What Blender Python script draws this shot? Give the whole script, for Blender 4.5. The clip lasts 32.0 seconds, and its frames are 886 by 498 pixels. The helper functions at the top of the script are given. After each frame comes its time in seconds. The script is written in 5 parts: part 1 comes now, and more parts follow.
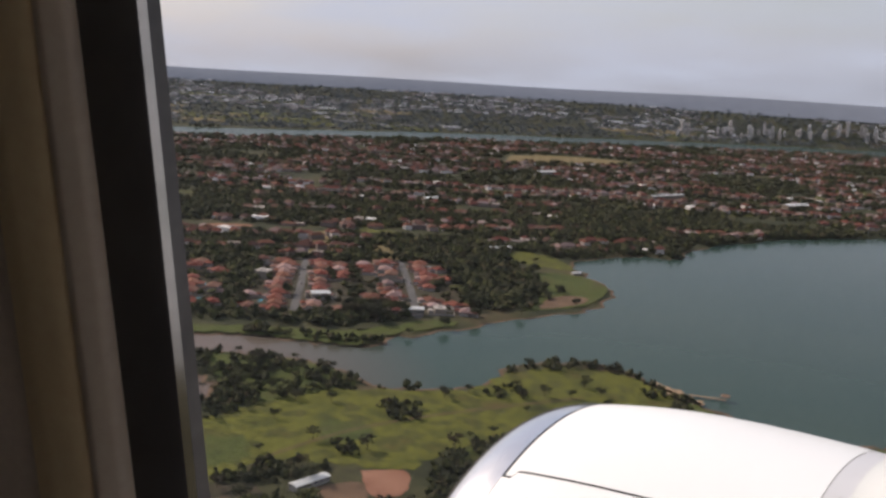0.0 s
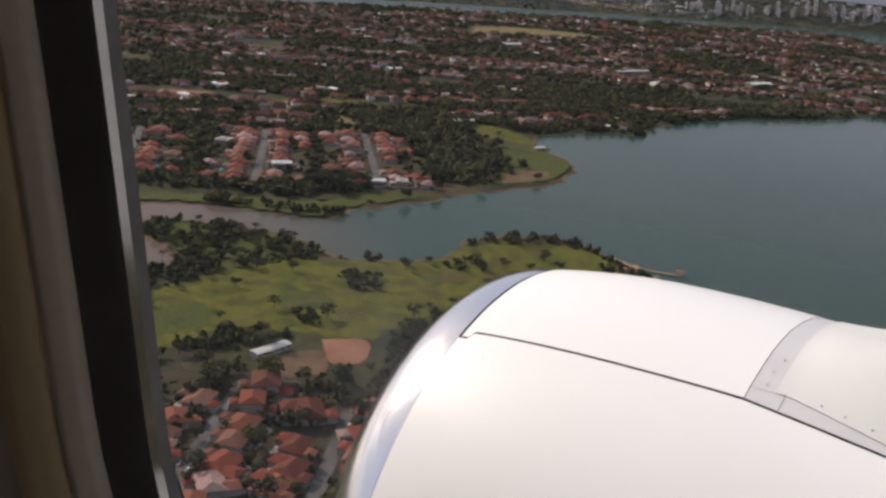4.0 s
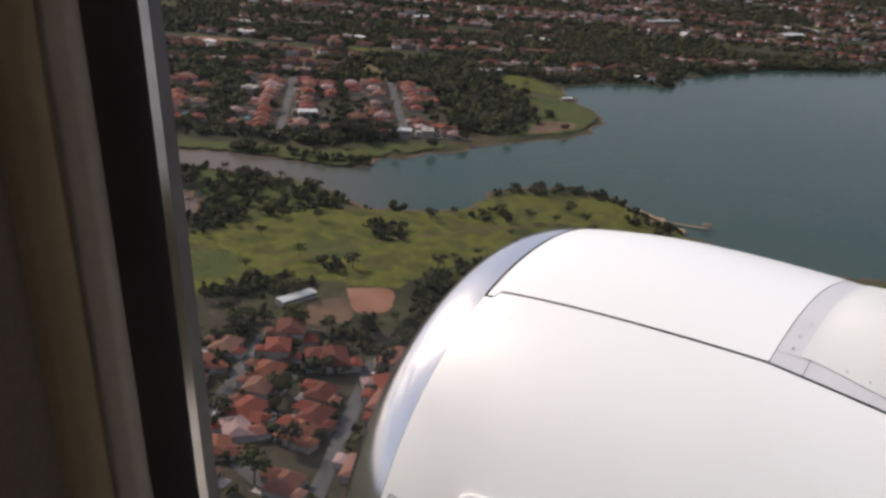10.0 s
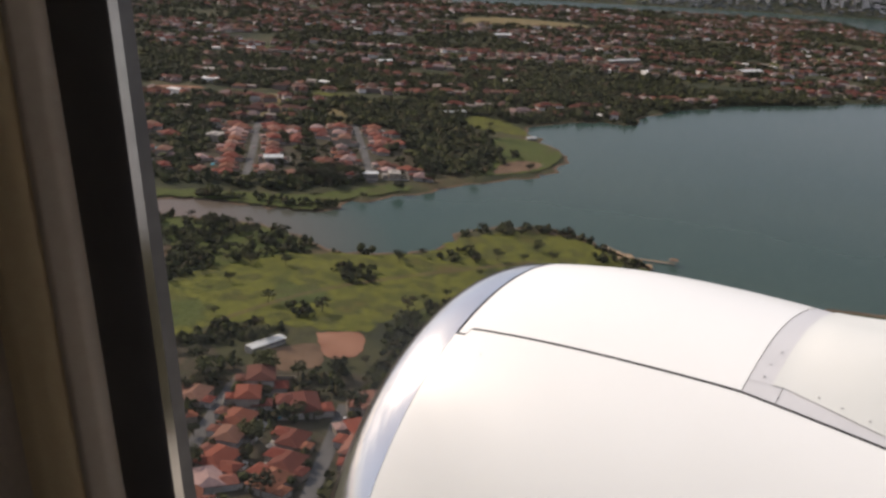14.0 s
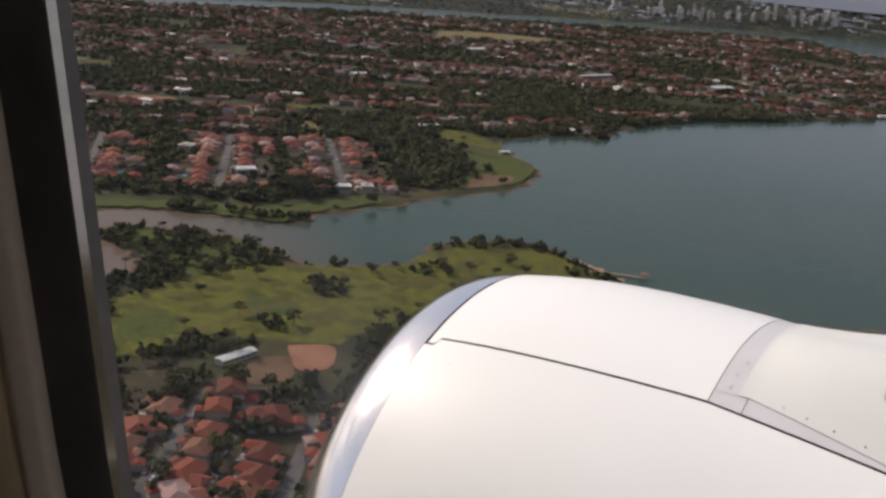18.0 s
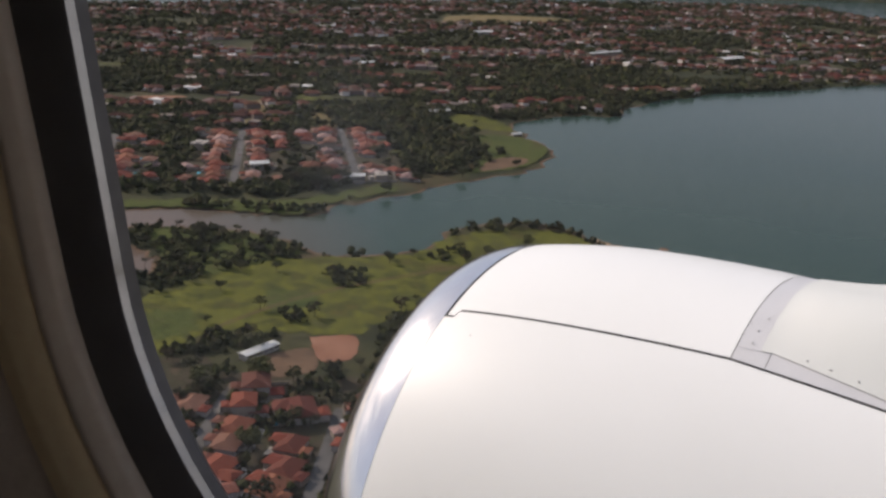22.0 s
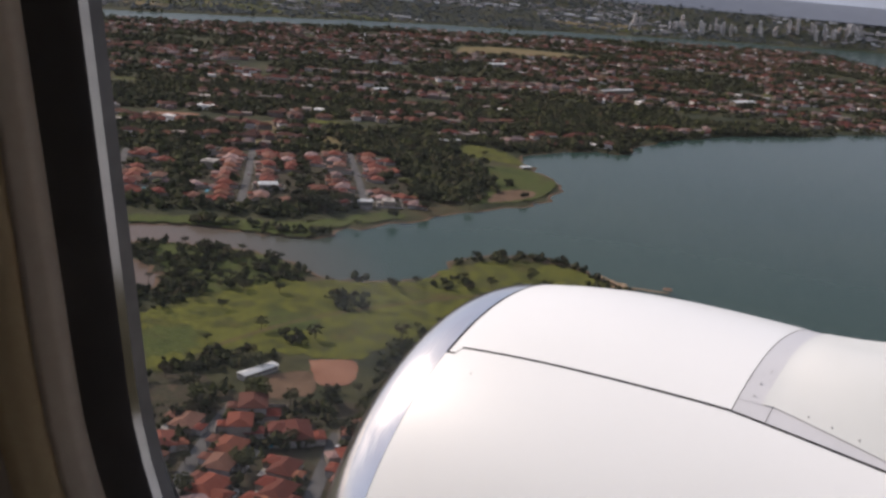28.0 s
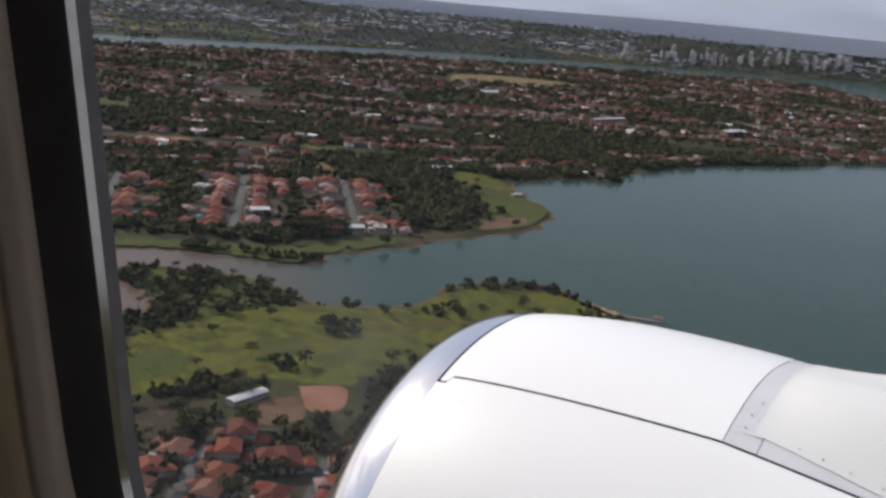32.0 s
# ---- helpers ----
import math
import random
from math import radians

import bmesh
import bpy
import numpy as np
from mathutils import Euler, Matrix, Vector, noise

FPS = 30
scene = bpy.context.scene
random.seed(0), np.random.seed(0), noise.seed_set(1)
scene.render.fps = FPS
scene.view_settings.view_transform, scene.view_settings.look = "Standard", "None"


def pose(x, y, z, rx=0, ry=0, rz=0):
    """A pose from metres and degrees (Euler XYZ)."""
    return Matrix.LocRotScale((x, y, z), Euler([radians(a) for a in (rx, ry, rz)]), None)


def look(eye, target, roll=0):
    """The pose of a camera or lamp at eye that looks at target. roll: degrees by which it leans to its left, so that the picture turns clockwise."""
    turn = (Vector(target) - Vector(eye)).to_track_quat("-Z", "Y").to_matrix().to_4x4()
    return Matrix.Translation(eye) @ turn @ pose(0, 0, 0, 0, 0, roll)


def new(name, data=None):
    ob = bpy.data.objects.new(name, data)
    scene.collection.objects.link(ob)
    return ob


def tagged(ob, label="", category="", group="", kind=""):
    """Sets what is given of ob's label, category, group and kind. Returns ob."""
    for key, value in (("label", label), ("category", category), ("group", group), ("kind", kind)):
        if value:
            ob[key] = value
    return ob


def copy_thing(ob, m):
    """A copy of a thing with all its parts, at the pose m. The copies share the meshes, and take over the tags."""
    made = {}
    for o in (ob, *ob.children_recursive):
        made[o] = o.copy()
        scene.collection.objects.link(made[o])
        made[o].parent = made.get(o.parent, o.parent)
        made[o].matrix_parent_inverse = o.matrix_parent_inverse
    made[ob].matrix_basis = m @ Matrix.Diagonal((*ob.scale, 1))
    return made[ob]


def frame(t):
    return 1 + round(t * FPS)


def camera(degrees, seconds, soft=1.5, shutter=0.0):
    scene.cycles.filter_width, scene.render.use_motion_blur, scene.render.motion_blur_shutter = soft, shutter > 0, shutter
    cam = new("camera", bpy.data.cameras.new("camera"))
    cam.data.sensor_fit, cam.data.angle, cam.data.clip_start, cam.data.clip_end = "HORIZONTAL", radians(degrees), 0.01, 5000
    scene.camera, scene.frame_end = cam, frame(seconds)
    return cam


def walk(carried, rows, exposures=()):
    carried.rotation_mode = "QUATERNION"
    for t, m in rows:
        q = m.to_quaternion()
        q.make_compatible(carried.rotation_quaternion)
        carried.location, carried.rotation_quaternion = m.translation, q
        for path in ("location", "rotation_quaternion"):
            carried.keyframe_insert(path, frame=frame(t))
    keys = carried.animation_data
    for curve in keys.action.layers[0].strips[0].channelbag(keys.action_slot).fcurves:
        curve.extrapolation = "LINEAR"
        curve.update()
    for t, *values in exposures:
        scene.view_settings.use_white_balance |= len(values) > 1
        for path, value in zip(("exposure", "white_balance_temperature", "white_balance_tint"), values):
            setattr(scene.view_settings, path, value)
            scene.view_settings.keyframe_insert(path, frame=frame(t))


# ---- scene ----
cam = camera(46.4, 32.0, soft=2.8, shutter=0.4)
PATH = [
    (0, pose(-0.0076, 0.0003, 230.0258, 79.945, -3.261, 36.384)),
    (0.5, pose(-0.0085, 0.0022, 230.0218, 78.217, -3.587, 36.131)),
    (1, pose(-0.0084, 0.0032, 230.0178, 76.371, -3.916, 36.658)),
    (1.5, pose(-0.0033, 0.0001, 230.0119, 75.447, -4.120, 36.913)),
    (2, pose(0.0008, -0.0019, 230.0070, 74.471, -4.317, 36.617)),
    (2.5, pose(0.0009, -0.0010, 230.0030, 73.492, -4.408, 35.638)),
    (4.5, pose(0.0012, 0.0029, 229.9890, 72.876, -4.783, 34.495)),
    (5, pose(0.0013, 0.0038, 229.9850, 72.295, -4.891, 34.577)),
    (5.5, pose(0.0045, 0.0018, 229.9801, 70.479, -5.031, 35.051)),
    (6, pose(0.0066, -0.0003, 229.9741, 67.964, -5.170, 34.644)),
    (6.5, pose(0.0035, -0.0003, 229.9761, 67.151, -5.687, 34.775)),
    (7, pose(0.0015, -0.0012, 229.9770, 64.965, -6.209, 35.137)),
    (7.5, pose(-0.0100, 0.0000, 229.9988, 60.337, -5.663, 35.866)),
    (8, pose(-0.0205, 0.0012, 230.0205, 59.203, -5.146, 38.918)),
    (8.5, pose(-0.0147, 0.0003, 230.0307, 63.289, -5.156, 36.666)),
    (9, pose(-0.0089, -0.0016, 230.0408, 65.537, -5.195, 37.618)),
    (9.5, pose(-0.0087, -0.0007, 230.0308, 68.028, -5.065, 37.605)),
    (10, pose(-0.0075, 0.0012, 230.0218, 70.146, -4.918, 36.090)),
    (10.5, pose(-0.0125, 0.0022, 230.0227, 74.008, -3.959, 36.059)),
    (11, pose(-0.0175, 0.0032, 230.0236, 79.179, -3.021, 36.849)),
    (11.5, pose(-0.0189, 0.0034, 230.0395, 77.429, -2.860, 36.885)),
    (12, pose(-0.0212, 0.0046, 230.0545, 76.470, -2.703, 36.772)),
    (12.5, pose(-0.0187, 0.0033, 230.0316, 74.896, -3.596, 37.082)),
    (13, pose(-0.0162, 0.0021, 230.0076, 72.157, -4.468, 36.100)),
    (13.5, pose(-0.0132, 0.0021, 230.0077, 72.534, -4.367, 34.746)),
    (15.5, pose(-0.0002, 0.0001, 230.0080, 72.398, -3.997, 32.886)),
    (16, pose(0.0038, 0.0001, 230.0081, 73.106, -3.908, 32.344)),
    (16.5, pose(0.0030, 0.0010, 230.0011, 73.702, -4.283, 32.602)),
    (17, pose(0.0031, 0.0019, 229.9940, 73.107, -4.655, 32.960)),
    (17.5, pose(0.0031, 0.0020, 229.9970, 73.242, -4.735, 32.512)),
    (18, pose(0.0030, 0.0010, 230.0001, 73.441, -4.833, 32.614)),
    (18.5, pose(0.0019, -0.0000, 230.0030, 74.141, -4.913, 32.575)),
    (19, pose(0.0019, 0.0001, 230.0060, 74.820, -5.002, 32.627)),
    (19.5, pose(-0.0011, -0.0009, 230.0050, 75.123, -5.447, 32.396)),
    (20, pose(-0.0041, -0.0009, 230.0049, 74.642, -5.887, 32.426)),
    (20.5, pose(0.0023, -0.0011, 229.9881, 74.657, -5.308, 31.382)),
    (21, pose(0.0086, -0.0003, 229.9722, 72.755, -4.738, 30.920)),
    (21.5, pose(0.0118, -0.0034, 229.9643, 72.459, -3.356, 32.923)),
    (22, pose(0.0160, -0.0065, 229.9564, 72.632, -1.930, 32.723)),
    (22.5, pose(0.0058, -0.0044, 229.9662, 71.699, -2.215, 32.959)),
    (23, pose(-0.0035, -0.0023, 229.9759, 70.846, -2.540, 35.527)),
    (23.5, pose(0.0014, -0.0042, 229.9821, 73.149, -4.218, 32.811)),
    (24, pose(0.0063, -0.0071, 229.9882, 74.831, -5.945, 32.497)),
    (24.5, pose(0.0013, -0.0061, 229.9881, 74.173, -6.074, 33.051)),
    (25, pose(-0.0028, -0.0041, 229.9890, 74.713, -6.205, 33.013)),
    (25.5, pose(-0.0007, -0.0041, 229.9870, 74.841, -5.921, 33.198)),
    (27.5, pose(0.0055, -0.0012, 229.9801, 73.982, -4.778, 33.313)),
    (28, pose(0.0065, -0.0012, 229.9782, 74.186, -4.499, 33.748)),
    (28.5, pose(0.0055, -0.0012, 229.9801, 74.049, -4.707, 34.273)),
    (29, pose(0.0044, -0.0012, 229.9821, 73.537, -4.914, 34.448)),
    (29.5, pose(0.0034, -0.0012, 229.9841, 73.242, -5.104, 33.981)),
    (30, pose(0.0023, -0.0002, 229.9851, 73.372, -5.304, 33.956)),
    (30.5, pose(0.0033, -0.0002, 229.9851, 75.145, -5.228, 33.784)),
    (31, pose(0.0033, -0.0002, 229.9851, 76.886, -5.161, 33.662)),
    (31.5, pose(0.0033, -0.0002, 229.9851, 77.049, -5.084, 33.480)),
    (32, pose(0.0043, 0.0008, 229.9851, 75.680, -5.016, 33.399))]
EXPO = [(0.0, 0.50, 6800, 15), (2.0, 0.48, 6800, 15), (6.0, 0.30, 6800, 15), (7.0, 0.28, 6750, 15), (8.0, 0.28, 6500, 15), (10.0, 0.38, 6550, 15), (11.0, 0.56, 6600, 12), (12.0, 0.60, 6800, 15),
        (14.0, 0.48, 6900, 14), (17.0, 0.35, 6850, 15), (21.0, 0.33, 6750, 14), (25.0, 0.33, 6450, 14), (28.0, 0.33, 6550, 16), (30.0, 0.30, 6600, 15), (32.0, 0.38, 6300, 13)]
walk(cam, PATH, EXPO)

# the aircraft's axes: x aft, y outboard, z up, flying with a slight bank
AIRCRAFT = pose(0.0000, 0.0000, 230.0000, 1.199, -0.301, 0.012)
GROUND = 1.5

# ---- light ----
SUN_WAY = Vector((-0.84, 0.05, 0.54)).normalized()
world = bpy.data.worlds.new("sky")
scene.world = world
world.use_nodes = True
wn, wl = world.node_tree.nodes, world.node_tree.links
wn.clear()
sky = wn.new("ShaderNodeTexSky")
sky.sky_type, sky.sun_disc = "NISHITA", False
sky.sun_elevation = math.asin(SUN_WAY.z)
sky.sun_rotation = math.atan2(SUN_WAY.x, SUN_WAY.y)
sky.air_density, sky.dust_density, sky.ozone_density = 1.0, 2.5, 1.0
w_co = wn.new("ShaderNodeTexCoord")
w_map = wn.new("ShaderNodeMapping")
w_map.inputs["Scale"].default_value = (2.2, 2.2, 11.0)
w_noise = wn.new("ShaderNodeTexNoise")
w_noise.inputs["Scale"].default_value, w_noise.inputs["Detail"].default_value = 1.6, 6.0
w_ramp = wn.new("ShaderNodeValToRGB")
w_ramp.color_ramp.elements[0].position, w_ramp.color_ramp.elements[1].position = 0.36, 0.66
w_ramp.color_ramp.elements[0].color, w_ramp.color_ramp.elements[1].color = (0.54, 0.54, 0.54, 1), (0.97, 0.97, 0.97, 1)
w_mix = wn.new("ShaderNodeMixRGB")
w_mix.inputs["Color2"].default_value = (4.15, 4.65, 5.75, 1)
w_bg = wn.new("ShaderNodeBackground")
w_bg.inputs["Strength"].default_value = 0.09
w_out = wn.new("ShaderNodeOutputWorld")
wl.new(w_co.outputs["Generated"], w_map.inputs["Vector"])
wl.new(w_map.outputs["Vector"], w_noise.inputs["Vector"])
wl.new(w_noise.outputs["Fac"], w_ramp.inputs["Fac"])
wl.new(w_ramp.outputs["Color"], w_mix.inputs["Fac"])
wl.new(sky.outputs["Color"], w_mix.inputs["Color1"])
wl.new(w_mix.outputs["Color"], w_bg.inputs["Color"])
wl.new(w_bg.outputs["Background"], w_out.inputs["Surface"])
sun = new("sun", bpy.data.lights.new("sun", "SUN"))
sun.data.energy, sun.data.angle, sun.data.color = 3.05, radians(10.0), (1.0, 0.885, 0.76)
sun.matrix_world = look((0, 0, 600), Vector((0, 0, 600)) - SUN_WAY)


# ---- materials ----
def node_mat(name):
    m = bpy.data.materials.new(name)
    m.use_nodes = True
    nt = m.node_tree
    return m, nt, nt.nodes["Principled BSDF"]


def ramp_node(nt, stops):
    r = nt.nodes.new("ShaderNodeValToRGB")
    while len(r.color_ramp.elements) < len(stops):
        r.color_ramp.elements.new(0.5)
    for e, (p, c) in zip(r.color_ramp.elements, stops):
        e.position, e.color = p, (*c, 1)
    return r


def noise_node(nt, scale, detail=4.0, space="Object", rough=0.55, stretch=None):
    co = nt.nodes.new("ShaderNodeTexCoord")
    n = nt.nodes.new("ShaderNodeTexNoise")
    n.inputs["Scale"].default_value, n.inputs["Detail"].default_value = scale, detail
    n.inputs["Roughness"].default_value = rough
    if stretch:
        mp = nt.nodes.new("ShaderNodeMapping")
        mp.inputs["Scale"].default_value = stretch
        nt.links.new(co.outputs[space], mp.inputs["Vector"])
        nt.links.new(mp.outputs["Vector"], n.inputs["Vector"])
    else:
        nt.links.new(co.outputs[space], n.inputs["Vector"])
    return n


def surface(name, stops, scale, rough=0.8, metal=0.0, fine=0.0, bump=0.0, bump_dist=0.05, coat=0.0, rand="", spec=0.5, amount=0.35):
    """A surface with colour variation at two scales and fine relief; rand: a source of one value for each object or island."""
    m, nt, b = node_mat(name)
    n1 = noise_node(nt, scale)
    r = ramp_node(nt, stops)
    if rand:
        src = nt.nodes.new("ShaderNodeObjectInfo" if rand == "object" else "ShaderNodeNewGeometry")
        nt.links.new(src.outputs["Random" if rand == "object" else "Random Per Island"], r.inputs["Fac"])
        shade = ramp_node(nt, [(0.25, (0.72, 0.72, 0.72)), (0.75, (1.15, 1.12, 1.1))])
        nt.links.new(n1.outputs["Fac"], shade.inputs["Fac"])
        mul = nt.nodes.new("ShaderNodeMixRGB")
        mul.blend_type = "MULTIPLY"
        mul.inputs["Fac"].default_value = 1.0
        nt.links.new(r.outputs["Color"], mul.inputs["Color1"])
        nt.links.new(shade.outputs["Color"], mul.inputs["Color2"])
        col = mul.outputs["Color"]
    else:
        nt.links.new(n1.outputs["Fac"], r.inputs["Fac"])
        col = r.outputs["Color"]
    if fine:
        n2 = noise_node(nt, fine, 6.0)
        ov = nt.nodes.new("ShaderNodeMixRGB")
        ov.blend_type = "OVERLAY"
        ov.inputs["Fac"].default_value = amount
        nt.links.new(col, ov.inputs["Color1"])
        nt.links.new(n2.outputs["Fac"], ov.inputs["Color2"])
        col = ov.outputs["Color"]
    nt.links.new(col, b.inputs["Base Color"])
    b.inputs["Roughness"].default_value, b.inputs["Metallic"].default_value = rough, metal
    b.inputs["Coat Weight"].default_value = coat
    b.inputs["Specular IOR Level"].default_value = spec
    if bump:
        nb = noise_node(nt, fine or scale * 6, 5.0)
        bp = nt.nodes.new("ShaderNodeBump")
        bp.inputs["Strength"].default_value, bp.inputs["Distance"].default_value = bump, bump_dist
        nt.links.new(nb.outputs["Fac"], bp.inputs["Height"])
        nt.links.new(bp.outputs["Normal"], b.inputs["Normal"])
    return m


M_WHITE = surface("white_aircraft_paint", [(0.3, (0.83, 0.84, 0.82)), (0.7, (0.87, 0.88, 0.865))], 1.3, 0.42, fine=18, coat=0.2, amount=0.06, spec=0.3)
M_LIP = surface("polished_aluminium", [(0.3, (0.80, 0.79, 0.80)), (0.7, (0.90, 0.88, 0.88))], 3.0, 0.15, 1.0, fine=14, amount=0.35, bump=0.10, bump_dist=0.004)
M_GREY = surface("grey_fairing_paint", [(0.3, (0.60, 0.60, 0.61)), (0.7, (0.66, 0.66, 0.67))], 4.0, 0.4, fine=25, amount=0.08)
M_PALE = surface("pale_grey_green_paint", [(0.3, (0.66, 0.68, 0.65)), (0.7, (0.72, 0.73, 0.70))], 2.0, 0.45, fine=20, amount=0.08, spec=0.3)
M_GAP = surface("dark_seam", [(0.3, (0.02, 0.02, 0.022)), (0.7, (0.05, 0.05, 0.05))], 20, 0.8)
M_STEEL = surface("fastener_steel", [(0.3, (0.30, 0.30, 0.30)), (0.7, (0.42, 0.42, 0.41))], 60, 0.45, 0.6)
M_PRINT = surface("printed_marking", [(0.3, (0.26, 0.26, 0.25)), (0.7, (0.40, 0.40, 0.39))], 60, 0.6)
M_REDMARK = surface("red_marking", [(0.3, (0.22, 0.02, 0.02)), (0.7, (0.30, 0.03, 0.03))], 40, 0.5)
M_YELMARK = surface("yellow_marking", [(0.3, (0.52, 0.44, 0.10)), (0.7, (0.62, 0.52, 0.15))], 40, 0.5)
M_TRIM = surface("cream_trim_plastic", [(0.3, (0.70, 0.51, 0.28)), (0.7, (0.76, 0.57, 0.32))], 14, 0.55, fine=300, amount=0.15, bump=0.08, bump_dist=0.001)
M_PANEL = surface("beige_wall_panel", [(0.3, (0.54, 0.42, 0.31)), (0.7, (0.62, 0.49, 0.37))], 9, 0.6, fine=350, amount=0.2, bump=0.1, bump_dist=0.001)
M_EDGE = surface("pale_beige_plastic", [(0.3, (0.62, 0.49, 0.36)), (0.7, (0.70, 0.56, 0.42))], 14, 0.5, fine=300, amount=0.15)
M_RUBBER = surface("black_rubber", [(0.3, (0.105, 0.092, 0.086)), (0.7, (0.155, 0.138, 0.130))], 30, 0.7)
M_RIM = surface("worn_pale_metal_rim", [(0.3, (0.38, 0.33, 0.27)), (0.7, (0.50, 0.435, 0.36))], 30, 0.10, 0.95, fine=200, amount=0.2)
M_REVEAL = surface("grey_outer_reveal", [(0.3, (0.10, 0.090, 0.082)), (0.7, (0.16, 0.143, 0.128))], 40, 0.4, 0.4, fine=200, amount=0.25)
M_CABIN = surface("cabin_lining", [(0.3, (0.80, 0.75, 0.67)), (0.7, (0.85, 0.80, 0.73))], 3, 0.7, fine=80, amount=0.2)

m, nt, b = node_mat("window_acrylic")
M_PANE = m
mixs = nt.nodes.new("ShaderNodeMixShader")
tr = nt.nodes.new("ShaderNodeBsdfTransparent")
df = nt.nodes.new("ShaderNodeBsdfDiffuse")
df.inputs["Color"].default_value = (0.8, 0.82, 0.85, 1)
tl = nt.nodes.new("ShaderNodeBsdfTranslucent")
tl.inputs["Color"].default_value = (0.8, 0.82, 0.85, 1)
ad = nt.nodes.new("ShaderNodeMixShader")
# uneven milkiness over the whole pane, standing in for haze in the outside air
veil_noise = noise_node(nt, 9.0, 5.0)
sr = ramp_node(nt, [(0.35, (0.038, 0.038, 0.038)), (0.8, (0.08, 0.08, 0.08))])
nt.links.new(veil_noise.outputs["Fac"], sr.inputs["Fac"])
# a milky patch low on the pane imitates glare beside the lip's glint
gco = nt.nodes.new("ShaderNodeTexCoord")
gmp = nt.nodes.new("ShaderNodeMapping")
gmp.inputs["Location"].default_value = (0.124 / 0.020, -0.172 / 0.020, 0.098 / 0.030)
gmp.inputs["Scale"].default_value = (1 / 0.020, 1 / 0.020, 1 / 0.030)
ggr = nt.nodes.new("ShaderNodeTexGradient")
ggr.gradient_type = "SPHERICAL"
gwob = noise_node(nt, 90.0, 3.0)
gmul = nt.nodes.new("ShaderNodeMath")
gmul.operation = "MULTIPLY"
gmax = nt.nodes.new("ShaderNodeMath")
gmax.operation = "MULTIPLY_ADD"
gmax.inputs[1].default_value = 0.2
nt.links.new(gco.outputs["Object"], gmp.inputs["Vector"])
nt.links.new(gmp.outputs["Vector"], ggr.inputs["Vector"])
nt.links.new(ggr.outputs["Fac"], gmul.inputs[0])
nt.links.new(gwob.outputs["Fac"], gmul.inputs[1])
nt.links.new(gmul.outputs["Value"], gmax.inputs[0])
nt.links.new(sr.outputs["Color"], gmax.inputs[2])
nt.links.new(gmax.outputs["Value"], mixs.inputs["Fac"])
nt.links.new(df.outputs["BSDF"], ad.inputs[1])
nt.links.new(tl.outputs["BSDF"], ad.inputs[2])
nt.links.new(tr.outputs["BSDF"], mixs.inputs[1])
nt.links.new(ad.outputs["Shader"], mixs.inputs[2])
nt.links.new(mixs.outputs["Shader"], nt.nodes["Material Output"].inputs["Surface"])

m, nt, b = node_mat("lake_water")
M_WATER = m
b.inputs["Base Color"].default_value = (0.035, 0.05, 0.048, 1)
b.inputs["Roughness"].default_value, b.inputs["IOR"].default_value = 0.18, 1.33
b.inputs["Specular IOR Level"].default_value = 0.08
wt = noise_node(nt, 0.004, 4.0)
wr = ramp_node(nt, [(0.35, (0.024, 0.050, 0.040)), (0.7, (0.034, 0.059, 0.045))])
nt.links.new(wt.outputs["Fac"], wr.inputs["Fac"])
# brown silt in the shallow pond and the channel that leaves it
sco = nt.nodes.new("ShaderNodeTexCoord")
smp = nt.nodes.new("ShaderNodeMapping")
smp.inputs["Location"].default_value = (640 / 330, -400 / 330, 0)
smp.inputs["Scale"].default_value = (1 / 330, 1 / 330, 1 / 330)
sgr = nt.nodes.new("ShaderNodeTexGradient")
sgr.gradient_type = "SPHERICAL"
sfa = ramp_node(nt, [(0.10, (0.0, 0.0, 0.0)), (0.55, (0.9, 0.9, 0.9))])
smx = nt.nodes.new("ShaderNodeMixRGB")
smx.inputs["Color2"].default_value = (0.125, 0.088, 0.068, 1)
nt.links.new(sco.outputs["Object"], smp.inputs["Vector"])
nt.links.new(smp.outputs["Vector"], sgr.inputs["Vector"])
nt.links.new(sgr.outputs["Fac"], sfa.inputs["Fac"])
nt.links.new(sfa.outputs["Color"], smx.inputs["Fac"])
nt.links.new(wr.outputs["Color"], smx.inputs["Color1"])
nt.links.new(smx.outputs["Color"], b.inputs["Base Color"])

M_LAND = surface("scrub_and_grass", [(0.30, (0.018, 0.021, 0.012)), (0.45, (0.030, 0.034, 0.016)), (0.58, (0.052, 0.050, 0.023)), (0.74, (0.082, 0.055, 0.034))], 0.012, 0.95, fine=0.16, amount=0.75, spec=0.1)
M_MEADOW = surface("bright_meadow", [(0.28, (0.026, 0.030, 0.010)), (0.40, (0.062, 0.068, 0.014)), (0.50, (0.098, 0.100, 0.017)), (0.58, (0.050, 0.054, 0.014)), (0.66, (0.080, 0.074, 0.018)), (0.78, (0.070, 0.048, 0.022))], 0.034, 0.95, fine=0.22, amount=0.8, spec=0.1)
M_DRY = surface("dry_grass", [(0.3, (0.125, 0.100, 0.046)), (0.7, (0.18, 0.135, 0.066))], 0.03, 0.95, fine=0.3, amount=0.5, spec=0.1)
M_SOIL = surface("red_earth", [(0.3, (0.19, 0.088, 0.055)), (0.7, (0.26, 0.135, 0.088))], 0.06, 0.95, fine=0.5, amount=0.4, spec=0.1)
M_SHORE = surface("brown_shore_earth", [(0.3, (0.085, 0.055, 0.035)), (0.7, (0.15, 0.095, 0.06))], 0.05, 0.95, fine=0.4, amount=0.5, spec=0.1)
